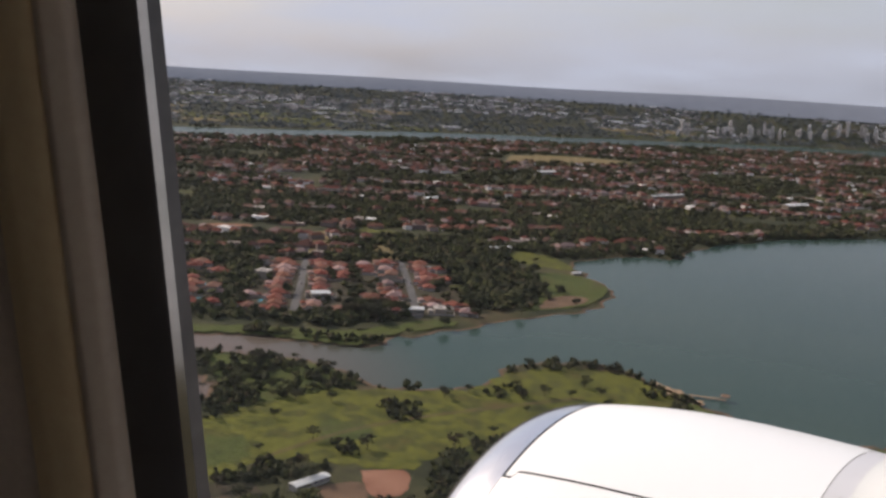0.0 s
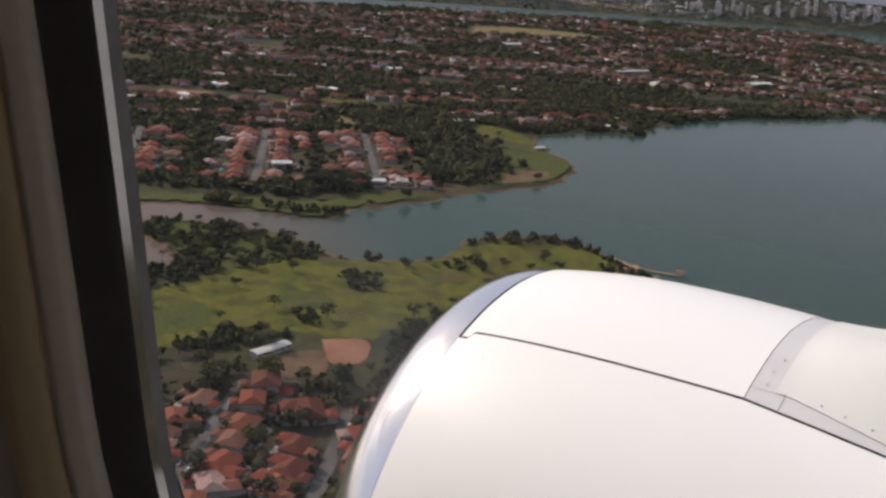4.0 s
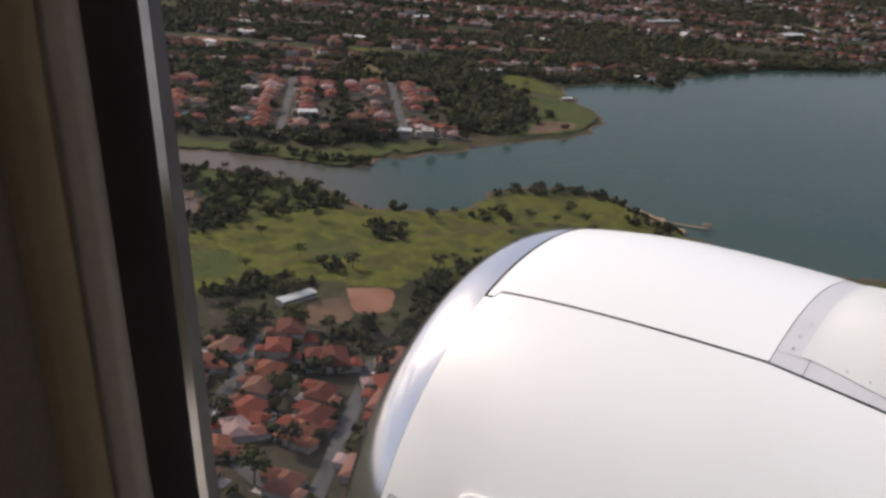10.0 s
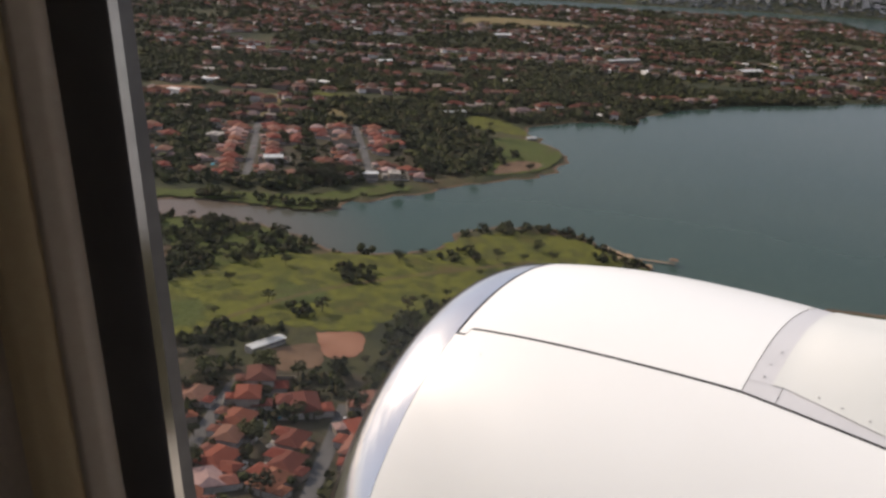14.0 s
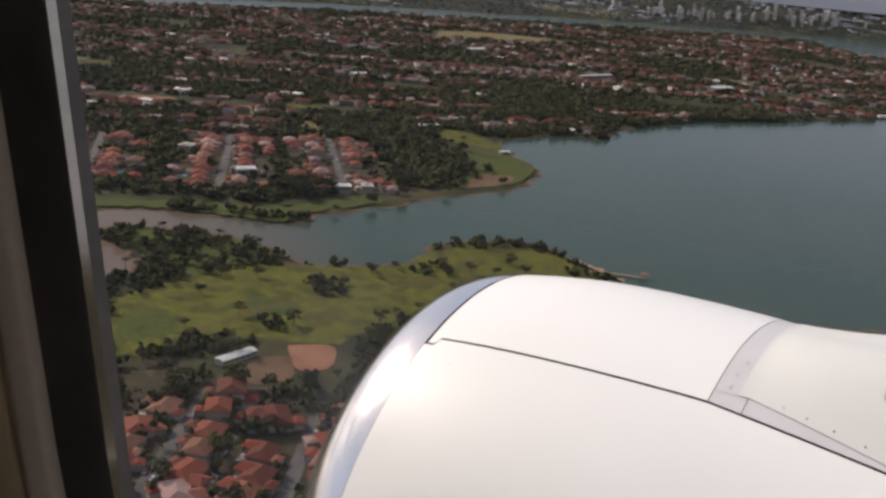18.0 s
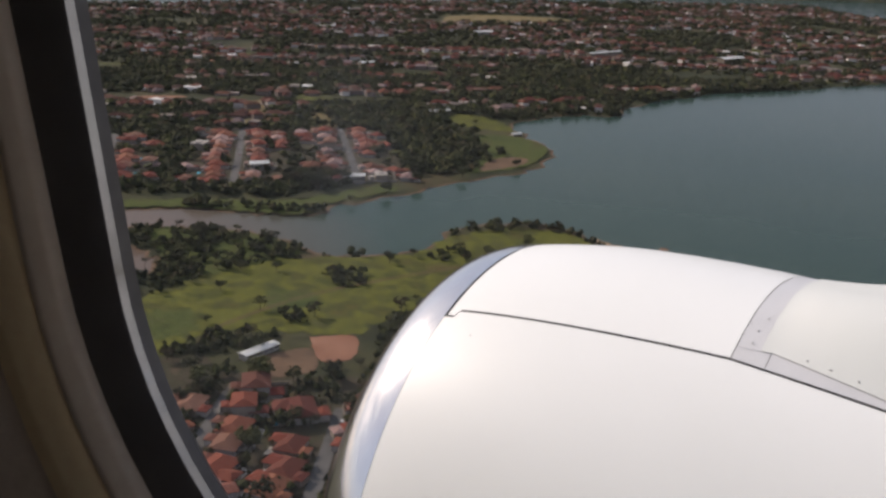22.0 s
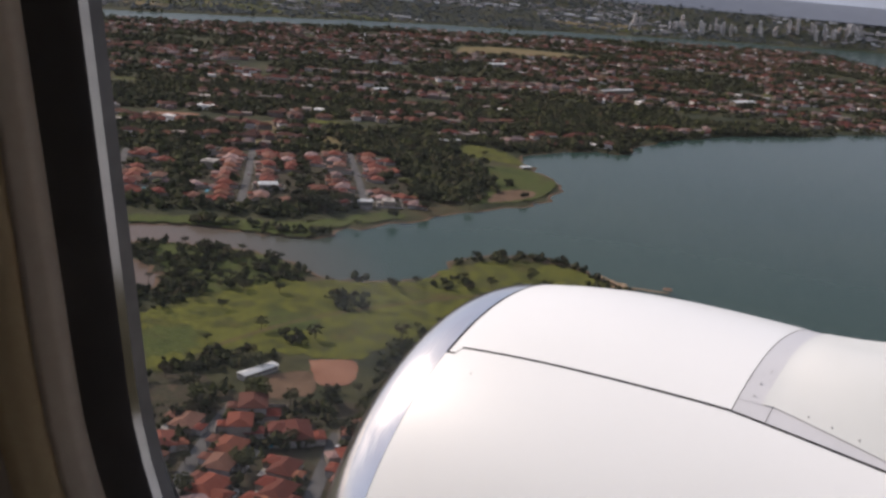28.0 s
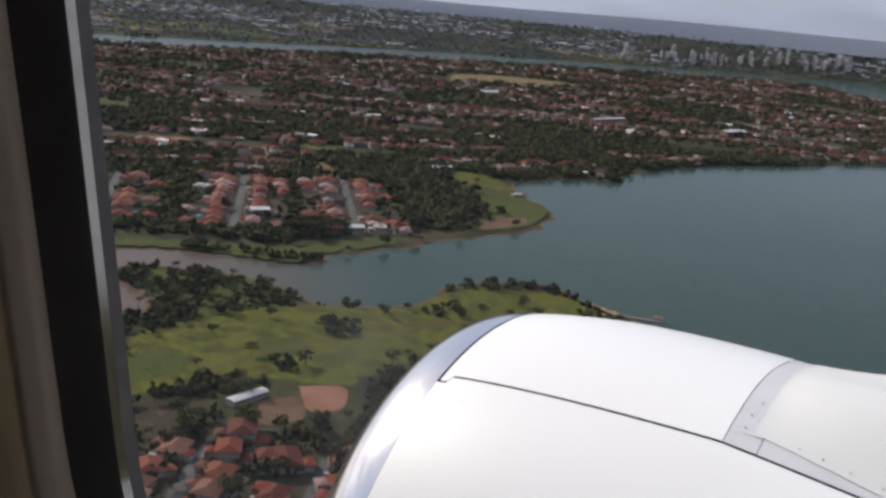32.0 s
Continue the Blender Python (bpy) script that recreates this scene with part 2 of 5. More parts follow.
M_SAND = surface("pale_shore_earth", [(0.3, (0.22, 0.15, 0.09)), (0.7, (0.33, 0.24, 0.15))], 0.08, 0.95, fine=0.6, amount=0.4, spec=0.1)
M_LAWN = surface("lawn", [(0.3, (0.030, 0.042, 0.012)), (0.5, (0.060, 0.074, 0.018)), (0.7, (0.052, 0.050, 0.018))], 0.04, 0.95, fine=0.4, amount=0.7, spec=0.1)
M_YARD = surface("bare_yard_earth", [(0.3, (0.030, 0.032, 0.017)), (0.46, (0.058, 0.046, 0.031)), (0.58, (0.040, 0.040, 0.022)), (0.75, (0.100, 0.068, 0.048))], 0.07, 0.95, fine=0.5, amount=0.7, spec=0.1)
M_ROAD = surface("asphalt", [(0.3, (0.060, 0.058, 0.056)), (0.7, (0.11, 0.105, 0.10))], 0.05, 0.9, fine=0.5, amount=0.3, spec=0.2)
ROOFS = [(0.0, (0.24, 0.080, 0.055)), (0.12, (0.32, 0.135, 0.085)), (0.22, (0.12, 0.062, 0.048)), (0.34, (0.36, 0.205, 0.12)), (0.44, (0.24, 0.088, 0.062)), (0.52, (0.15, 0.070, 0.052)), (0.61, (0.34, 0.250, 0.175)), (0.69, (0.20, 0.085, 0.063)), (0.77, (0.31, 0.120, 0.080)), (0.85, (0.38, 0.30, 0.23)), (0.93, (0.60, 0.57, 0.53)), (1.0, (0.22, 0.19, 0.17))]
M_ROOF = surface("clay_roof_tiles", [(p, (0.58 * c[0], 0.42 * c[1], 0.42 * c[2])) for p, c in ROOFS], 0.5, 0.9, fine=3.0, amount=0.5, rand="object", bump=0.4, bump_dist=0.08, spec=0.12)
M_ROOF_FAR = surface("weathered_clay_roofs", [(p, (0.42 * c[0], 0.325 * c[1], 0.34 * c[2])) for p, c in ROOFS], 0.2, 0.9, fine=1.0, amount=0.5, rand="island", spec=0.12)
WALLS = [(0.0, (0.50, 0.45, 0.39)), (0.3, (0.62, 0.59, 0.55)), (0.55, (0.42, 0.33, 0.25)), (0.75, (0.54, 0.47, 0.38)), (1.0, (0.72, 0.70, 0.67))]
M_WALL = surface("rendered_wall", [(p, tuple(0.48 * v for v in c)) for p, c in WALLS], 0.6, 0.9, fine=4.0, amount=0.25, rand="object")
M_WALL_FAR = surface("rendered_walls", [(0.0, (0.14, 0.11, 0.095)), (0.45, (0.20, 0.155, 0.13)), (0.68, (0.28, 0.235, 0.20)), (0.80, (0.56, 0.53, 0.50)), (1.0, (0.84, 0.82, 0.79))], 0.3, 0.9, fine=1.0, amount=0.3, rand="island")
M_CITY = surface("pale_city_blocks", [(0.0, (0.28, 0.26, 0.26)), (0.35, (0.44, 0.41, 0.41)), (0.5, (0.20, 0.17, 0.17)), (0.66, (0.36, 0.33, 0.33)), (0.82, (0.66, 0.65, 0.65)), (1.0, (0.86, 0.86, 0.86))], 0.05, 0.9, fine=0.4, amount=0.25, rand="island")
M_TOWER = surface("white_concrete", [(0.0, (0.30, 0.27, 0.26)), (0.25, (0.62, 0.56, 0.51)), (0.6, (0.70, 0.66, 0.62)), (1.0, (0.82, 0.80, 0.78))], 0.05, 0.9, fine=0.5, amount=0.2, rand="object")
M_GLASS = surface("dark_window_glass", [(0.3, (0.03, 0.04, 0.05)), (0.7, (0.06, 0.07, 0.08))], 0.8, 0.1, spec=0.8)
M_WOOD = surface("brown_door_wood", [(0.3, (0.14, 0.07, 0.035)), (0.7, (0.22, 0.12, 0.06))], 2.0, 0.6)
M_POOL = surface("pool_water", [(0.3, (0.05, 0.30, 0.42)), (0.7, (0.10, 0.40, 0.52))], 0.8, 0.08)
M_PAVE = surface("pale_paving", [(0.3, (0.26, 0.23, 0.20)), (0.7, (0.38, 0.35, 0.31))], 0.4, 0.9, fine=2.0, amount=0.3)
LEAF = [(0.0, (0.019, 0.021, 0.010)), (0.25, (0.027, 0.030, 0.013)), (0.45, (0.034, 0.035, 0.015)), (0.62, (0.044, 0.048, 0.017)), (0.78, (0.064, 0.067, 0.021)), (0.88, (0.054, 0.041, 0.021)), (1.0, (0.024, 0.027, 0.012))]
M_LEAF = surface("tree_leaves", LEAF, 0.6, 0.85, fine=2.5, amount=0.6, rand="object", spec=0.15)
M_LEAF_FAR = surface("woodland_leaves", LEAF, 0.08, 0.9, fine=0.5, amount=0.6, rand="island", spec=0.1)
# aerial haze is painted into the next two base colours: paler, bluer, greyer
M_LEAF_HAZED = surface("haze_tinted_woodland", [(0.0, (0.066, 0.080, 0.086)), (0.5, (0.086, 0.100, 0.104)), (1.0, (0.115, 0.124, 0.120))], 0.05, 0.95, fine=0.3, amount=0.4, rand="island", spec=0.1)
M_RIDGE = surface("haze_tinted_ridge", [(0.3, (0.165, 0.185, 0.222)), (0.7, (0.182, 0.202, 0.236))], 0.004, 1.0, fine=0.02, amount=0.15, spec=0.0)
M_BARK = surface("bark", [(0.3, (0.07, 0.05, 0.035)), (0.7, (0.13, 0.10, 0.07))], 1.5, 0.9, fine=8, amount=0.4)
M_CAR = surface("car_paint", [(0.0, (0.75, 0.75, 0.75)), (0.4, (0.45, 0.46, 0.48)), (0.7, (0.05, 0.05, 0.06)), (0.9, (0.35, 0.03, 0.03)), (1.0, (0.7, 0.7, 0.72))], 1.0, 0.3, rand="object", coat=0.6)


# ---- mesh helpers ----
def fast_mesh(name, verts, tris, mats, index=None, smooth=False):
    """A mesh from arrays of points and triangles."""
    me = bpy.data.meshes.new(name)
    verts, tris = np.asarray(verts, np.float32), np.asarray(tris, np.int32)
    me.vertices.add(len(verts))
    me.vertices.foreach_set("co", verts.ravel())
    me.loops.add(tris.size)
    me.loops.foreach_set("vertex_index", tris.ravel())
    me.polygons.add(len(tris))
    me.polygons.foreach_set("loop_start", np.arange(0, tris.size, tris.shape[1], dtype=np.int32))
    me.polygons.foreach_set("loop_total", np.full(len(tris), tris.shape[1], np.int32))
    for mt in mats:
        me.materials.append(mt)
    if index is not None:
        me.polygons.foreach_set("material_index", np.asarray(index, np.int32))
    me.polygons.foreach_set("use_smooth", np.full(len(tris), smooth, bool))
    me.update(calc_edges=True)
    me.validate()
    return me


def part(name, bm, material, parent=None, label="", smooth=False):
    """Links a bmesh as one mesh object under a thing or a part."""
    me = bpy.data.meshes.new(name)
    for f in bm.faces:
        f.smooth = smooth
    bm.to_mesh(me)
    bm.free()
    me.materials.append(material)
    ob = new(name, me)
    ob.parent = parent
    if label:
        tagged(ob, label)
    return ob


def box(bm, cx, cy, z0, w, d, h, turn=0.0, taper=1.0):
    """A box standing on z0 in a bmesh, with its top drawn in by taper."""
    c, s = math.cos(turn), math.sin(turn)
    vs = []
    for z, k in ((z0, 1.0), (z0 + h, taper)):
        for x, y in ((-w / 2, -d / 2), (w / 2, -d / 2), (w / 2, d / 2), (-w / 2, d / 2)):
            x, y = x * k, y * k
            vs.append(bm.verts.new((cx + c * x - s * y, cy + s * x + c * y, z)))
    for q in ((3, 2, 1, 0), (4, 5, 6, 7), (0, 1, 5, 4), (1, 2, 6, 5), (2, 3, 7, 6), (3, 0, 4, 7)):
        bm.faces.new([vs[i] for i in q])
    return vs


def grid_part(name, rows, material, parent=None, label="", smooth=True, close=False):
    """A sheet through rows of points."""
    bm = bmesh.new()
    vv = [[bm.verts.new(p) for p in r] for r in rows]
    for a, c in zip(vv, vv[1:]):
        n = len(a)
        for i in range(n if close else n - 1):
            j = (i + 1) % n
            bm.faces.new((a[i], a[j], c[j], c[i]))
    bmesh.ops.recalc_face_normals(bm, faces=bm.faces[:])
    return part(name, bm, material, parent, label, smooth)


# ---- the engine beside the window ----
ENG = Vector((-1.777, 3.295, -2.353))


def cowl_radius(s):
    """Radius of the cowl's outer skin, s metres aft of the lip's joint."""
    if s < 0:
        return 0.88 + 0.185 * math.sqrt(max(0.0, 1 - ((0.043 - s) / 0.28) ** 2))
    r = 1.062 + 0.120 * (1 - math.exp(-s / 0.55))
    return r - 0.05 * max(0.0, s - 2.0) ** 2


def on_cowl(s, th, out=0.0):
    """A point of the skin: s aft, th degrees round the axis from outboard over the top."""
    t = th % 360.0
    k = min(1.0, max(0.0, min((104.0 - t) / 28.0, (t - 5.0) / 50.0)))
    r = cowl_radius(s) + out - k * k * (3 - 2 * k) * min(0.06, 0.045 * max(0.0, s - 0.3) ** 1.4)
    return ENG + Vector((s, r * math.cos(radians(th)), r * math.sin(radians(th))))


def seam_angle(s):
    return 115.5 if s < 0.046 else 113.85 + 0.2 * s + 6.4 * max(0.0, s - 1.0)


engine = tagged(new("jet_engine"), "white jet engine nacelle with a polished metal inlet lip", "jet engine")
engine.matrix_world = AIRCRAFT
lip_rows = []
for i in range(22):
    a = radians(-70 + 151.25 * i / 21)
    s, r = 0.043 - 0.28 * math.cos(a), 0.88 + 0.185 * math.sin(a)
    lip_rows.append([ENG + Vector((s, r * math.cos(radians(th)), r * math.sin(radians(th)))) for th in range(0, 360, 3)])
grid_part("inlet_lip", lip_rows, M_LIP, engine, "polished bare aluminium lip with a bright sun glint", close=True)
duct = [[ENG + Vector((s, r * math.cos(radians(th)), r * math.sin(radians(th)))) for th in range(0, 360, 6)]
        for s, r in ((0.0, 0.70), (0.15, 0.71), (0.4, 0.75), (0.7, 0.77), (0.72, 0.3), (0.72, 0.02))]
grid_part("inlet_duct", duct, M_GREY, engine, close=True)
svals = [0.0, 0.012, 0.040, 0.054, 0.07, 0.1, 0.16, 0.24, 0.34, 0.46, 0.6, 0.76, 0.92, 1.01, 1.04, 1.2, 1.4, 1.6, 1.8, 2.0, 2.3, 2.6, 3.0, 3.4]
low = []
for s in svals:
    a0 = seam_angle(s) + 0.24
    low.append([on_cowl(s, a0 + (424 - a0) * k / 96) for k in range(97)])
grid_part("lower_cowl", low, M_WHITE, engine, "glossy white lower cowl door")
up = []
for s in [0.011] + [v for v in svals[2:] if v <= 1.0] + [1.0100]:
    a1 = seam_angle(s) - 0.24
    up.append([on_cowl(s, 64.5 + (a1 - 64.5) * k / 30) for k in range(31)])
grid_part("upper_cowl_panel", up, M_WHITE, engine, "glossy white upper cowl panel")
liner = [[on_cowl(s, th, -0.012) for th in range(56, 126, 2)] for s in [-0.02] + svals]
grid_part("seam_liner", liner, M_GAP, engine, "dark gap under the panel seams")
# grey collar behind the upper panel, split by a thin joint
collar = [[on_cowl(s, 64.5 + (seam_angle(s) - 0.24 - 64.5) * k / 30, -0.001) for k in range(31)] for s in (1.0125, 1.04, 1.07, 1.10, 1.115)]
grid_part("grey_collar", collar, M_GREY, engine, "grey painted collar panel")
skirt = [[on_cowl(s, th0 + (seam_angle(s) - 0.24 - th0) * k / 6, -0.001) for k in range(7)]
         for s, th0 in ((1.1168, 110.6), (1.2, 111.2), (1.3, 112.4), (1.5, 114.2), (1.8, 116.9), (2.2, 120.3), (3.0, 126.5))]
grid_part("grey_skirt", skirt, M_GREY, engine, "grey painted sealing strip")


def pylon_point(s, u):
    """The blister that carries the pylon: u from 0 at the inboard edge to 1 at the outboard edge."""
    edge = min(111.3 + 12.5 * max(0.0, s - 1.12), seam_angle(s) - 0.5)
    th = edge + (60 - edge) * u
    k = min(1.0, max(0.0, (s - 1.25) / 1.6))
    rise = 0.004 + 0.15 * k * k * (3 - 2 * k)
    side = min(1.0, u / 0.34, (1 - u) / 0.34)
    side = (side * side * (3 - 2 * side)) ** 1.3
    front = min(1.0, max(0.0, (s - 1.085) / 0.08))
    hump = 0.03 * math.sin(math.pi * u / 0.5) * front if u < 0.5 else 0.0
    a = min(1.0, max(0.0, (s - 1.10) / 0.42))
    b = min(1.0, max(0.0, (u - 0.3) / 0.35, 0.0)) * min(1.0, (1 - u) / 0.12)
    return on_cowl(s, th, 0.002 + (0.006 * front + rise) * side + hump * min(1.0, (s - 1.085) / 0.25) + 0.055 * a * a * (3 - 2 * a) * b)


pyl = [[pylon_point(s, u / 28) for u in range(29)] for s in [1.085, 1.10, 1.12, 1.15, 1.18, 1.22, 1.27, 1.34, 1.42, 1.52, 1.64, 1.78, 1.94, 2.1, 2.3, 2.5, 2.8, 3.2, 3.6]]
fairing = grid_part("pylon_fairing", pyl, M_PALE, engine, "pale grey-green pylon fairing over the cowl")


# a small access hatch outlined on the fairing
hatch = [(1.465, 0.17), (1.465, 0.25), (1.70, 0.25), (1.70, 0.17)]
for (s0, u0), (s1, u1) in zip(hatch, hatch[1:] + hatch[:1]):
    edge_rows = []
    for q in range(9):
        s, u = s0 + (s1 - s0) * q / 8, u0 + (u1 - u0) * q / 8
        ds, du = (0.0014, 0.0) if s0 == s1 else (0.0, 0.0011)
        lift = Vector((0.0, 0.0, 0.0025))
        edge_rows.append([pylon_point(s - ds, u - du) + lift, pylon_point(s + ds, u + du) + lift])
    grid_part("hatch_joint", edge_rows, M_STEEL, fairing, "thin grey joint of an access hatch")


def disc(name, centre, normal, radius, height, material, parent, label="", sides=12):
    bm = bmesh.new()
    bmesh.ops.create_cone(bm, cap_ends=True, segments=sides, radius1=radius, radius2=radius * 0.8, depth=height)
    bmesh.ops.transform(bm, matrix=Matrix.Translation(centre) @ Vector(normal).to_track_quat("Z", "Y").to_matrix().to_4x4(), verts=bm.verts[:])
    return part(name, bm, material, parent, label, True)


def out_way(th):
    return Vector((0.0, math.cos(radians(th)), math.sin(radians(th))))


for s in (1.22, 1.29, 1.37, 1.46, 1.55, 1.65, 1.76, 1.88, 2.0):
    disc("rivet", pylon_point(s, 0.02) + out_way(108) * 0.001, out_way(108), 0.0038, 0.002, M_STEEL, engine)
for s, th in ((1.05, 107.0), (1.06, 103.5), (1.052, 110.0), (0.155, 119.6)):
    disc("rivet", on_cowl(s, th, 0.001), out_way(th), 0.0035, 0.002, M_STEEL, engine)


def skin_patch(name, s0, s1, t0, t1, material, parent, label="", lift=0.003, n=6, skew=0.0):
    """A thin marking that follows the skin; t in degrees."""
    rows = []
    for i in range(n + 1):
        s = s0 + (s1 - s0) * i / n
        rows.append([on_cowl(s + skew * k / n, t0 + (t1 - t0) * k / n, lift) for k in range(n + 1)])
    return grid_part(name, rows, material, parent, label)


# the joint lines across the grey collar
skin_patch("joint_line", 1.1150, 1.1161, 111.4, 114.6, M_STEEL, engine, lift=0.002)
skin_patch("joint_line", 1.012, 1.116, 111.38, 111.44, M_STEEL, engine, lift=0.002)

# strake: a bolted flange with a fin that leans down from it
strake = tagged(new("strake"), "white strake fin with a row of bolts")
strake.parent = engine
flange = []
for i in range(25):
    s = 0.305 + 0.90 * i / 24
    th = 151.9 - 3.5 * (s - 0.305) / 0.90
    k = math.sqrt(max(0.04, 1 - (1 - min(1.0, i / 2.0, (24 - i) / 2.0)) ** 2))
    w, lo_ = 1.42 * k, 1.5
    flange.append([on_cowl(s, th + lo_, 0.006), on_cowl(s, th + lo_, 0.014), on_cowl(s, th - w, 0.014), on_cowl(s, th - w - 0.2, 0.012), on_cowl(s, th - w - 0.35, 0.001)])
grid_part("flange", flange, M_WHITE, strake, smooth=False)
fin = []
for i in range(25):
    s = 0.30 + 0.92 * (i / 24) ** 0.9
    th = 152.9 - 3.7 * (s - 0.305) / 0.90
    h = 0.130 * math.sin(min(1.0, 0.12 + (s - 0.30) / 0.42) * math.pi / 2)
    if s > 1.185:
        h *= 1.0 - 0.85 * (s - 1.185) / 0.035
    d = out_way(th + 27)
    b0 = on_cowl(s, th, 0.008)
    c0 = on_cowl(s, th + 0.35, 0.004)
    fin.append([b0, b0 + d * h * 0.5, b0 + d * h, c0 + d * h * 0.98, c0 + d * h * 0.5, c0])
grid_part("fin", fin, M_WHITE, strake, smooth=False)
for s, th in ((0.403, 151.5), (0.511, 151.3), (0.619, 150.9), (0.722, 150.4), (0.831, 150.0), (0.938, 149.5), (1.048, 149.0), (1.098, 148.8)):
    disc("bolt", on_cowl(s, th, 0.012), out_way(th), 0.008, 0.006, M_STEEL, strake)
skin_patch("placard", 0.032, 0.130, 156.7, 158.1, M_STEEL, engine, "small grey metal placard")
skin_patch("placard_face", 0.040, 0.122, 156.95, 157.85, M_GREY, engine, "pale face of the metal placard", lift=0.005)
skin_patch("marking", 0.006, 0.055, 169.3, 171.0, M_YELMARK, engine, "faded yellow mark beside the lip")
# lines of fine print that cannot be read, as plain bars
rng = random.Random(5)
for line in range(10):
    t0 = 163.2 + line * 1.02
    s, end = 0.075 + (0.01 if line in (0, 5) else 0.0), (0.17, 0.30, 0.36, 0.385, 0.37, 0.20, 0.19, 0.22, 0.18, 0.36)[line]
    while s < end - 0.02:
        w = rng.uniform(0.02, 0.055)
        skin_patch("print_bar", s, min(end, s + w), t0, t0 + 0.36, M_PRINT, engine, lift=0.002, n=2)
        s += w + 0.009
# round warning sign: a dark red ring with a plain dark shape in it
sign = tagged(new("warning_sign"), "round dark red warning sign on white paint")
sign.parent = engine
ring = []
for i in range(41):
    a = 2 * math.pi * i / 40
    ring.append([on_cowl(0.902 + r * math.cos(a), 169.6 + r * math.sin(a) / 1.16 * 57.3, 0.003) for r in (0.049, 0.062)])
grid_part("ring", ring, M_REDMARK, sign)
skin_patch("figure", 0.888, 0.914, 167.9, 171.4, M_GAP, sign, lift=0.003, skew=0.012)


# ---- the cabin side with its window ----
def window_ring(out, y, n=14):
    """The window's outline pushed outwards by out, in the plane y; a leaning, round-cornered opening."""
    x0, x1, zb, zt, rc = -0.202, 0.075, -0.132, 0.15, 0.088
    pts = []
    for cx, cz, a0 in ((x0 + rc, zb, 180), (x1 - rc, zb, 270), (x1 - rc, zt, 0), (x0 + rc, zt, 90)):
        for i in range(n + 1):
            a = radians(a0 + 90 * i / n)
            x, z = cx + (rc + out) * math.cos(a), cz + (rc + out) * math.sin(a)
            pts.append(Vector((x - (0.1436 + 1.2 * max(0.0, min(out, 0.04))) * z, y, z)))
    return pts


window = tagged(new("window_1"), "rounded aircraft cabin window with a black seal and a pale rim", "window", kind="structure")
window.matrix_world = AIRCRAFT


def ring_part(name, profile, material, label=""):
    return grid_part(name, [window_ring(o, y) for o, y in profile], material, window, label, close=True)


ring_part("outer_rim", [(0.045, 0.185), (0.016, 0.168), (0.004, 0.1618), (0.0, 0.1600)], M_REVEAL, "dull grey reveal outside the pane")
ring_part("rim_inner", [(0.0, 0.1600), (0.0004, 0.1584), (0.0008, 0.1568)], M_REVEAL, "dull grey inner band of the rim")
ring_part("rim_face", [(0.0008, 0.1568), (0.0010, 0.1560), (0.0014, 0.1545)], M_RIM, "pale worn rim, bright where light catches it")
ring_part("rubber_seal", [(0.0014, 0.1545), (0.0030, 0.1535), (0.0080, 0.1520), (0.0135, 0.1506), (0.0172, 0.1498)], M_RUBBER, "black rubber seal")
ring_part("trim_edge", [(0.0172, 0.1498), (0.0173, 0.1480), (0.0176, 0.1466), (0.0184, 0.1456), (0.0215, 0.1432), (0.0232, 0.1421), (0.0236, 0.1424)], M_EDGE, "thin pale edge of the trim ring")
ring_part("trim_ring", [(0.0236, 0.1424), (0.0250, 0.1410), (0.0293, 0.1390), (0.033, 0.1375), (0.0376, 0.1355), (0.0382, 0.1362)], M_TRIM, "cream plastic trim ring")
bm = bmesh.new()
bm.faces.new([bm.verts.new(p) for p in window_ring(0.03, 0.172)])
part("window_pane", bm, M_PANE, window, "slightly hazy acrylic pane, milkiness added for outdoor haze and glare").visible_shadow = False
wall_in = tagged(new("wall_side"), "beige moulded cabin side panel round the window", "cabin wall", kind="structure")
wall_in.matrix_world = AIRCRAFT
prof = [window_ring(o, y) for o, y in ((0.0382, 0.1362), (0.0395, 0.1360), (0.041, 0.1348), (0.060, 0.129), (0.0636, 0.1281), (0.0645, 0.1305), (0.0655, 0.1277), (0.078, 0.1245), (0.081, 0.1268), (0.085, 0.1235), (0.12, 0.115))]
far_ring = []
for p in prof[-1]:
    d = Vector((p.x + 0.06, 0, p.z)).normalized()
    k = min(1.6 / max(1e-6, abs(d.x)), 1.0 / max(1e-6, abs(d.z)))
    far_ring.append(Vector((-0.06 + d.x * k, 0.115 - 0.25 * abs(d.z * k) ** 2, d.z * k)))
mid_ring = [Vector((a.x * 0.6 + c.x * 0.4, a.y * 0.6 + c.y * 0.4, a.z * 0.6 + c.z * 0.4)) for a, c in zip(prof[-1], far_ring)]
grid_part("side_panel", prof + [mid_ring, far_ring], M_PANEL, wall_in, close=True)
gap = grid_part("panel_gap", [window_ring(o, y) for o, y in ((0.0785, 0.1240), (0.080, 0.1262), (0.0825, 0.1262), (0.0845, 0.1232))], M_GAP, wall_in, "dark gap between two panels", close=True)
# the outer skin round the window
skin = [window_ring(0.045, 0.186), window_ring(0.06, 0.19), [Vector((p.x, p.y + 0.07, p.z)) for p in far_ring]]
grid_part("outer_skin", skin, M_WHITE, wall_in, close=True)


def cabin_sheet(name, corners, material, label, category):
    bm = bmesh.new()
    vs = [bm.verts.new(c) for c in corners]
    bm.faces.new(vs)
    ob = part(name, bm, material)
    ob.matrix_world = AIRCRAFT
    md = ob.modifiers.new("thick", "SOLIDIFY")
    md.thickness = 0.03
    return tagged(ob, label, category, kind="structure")


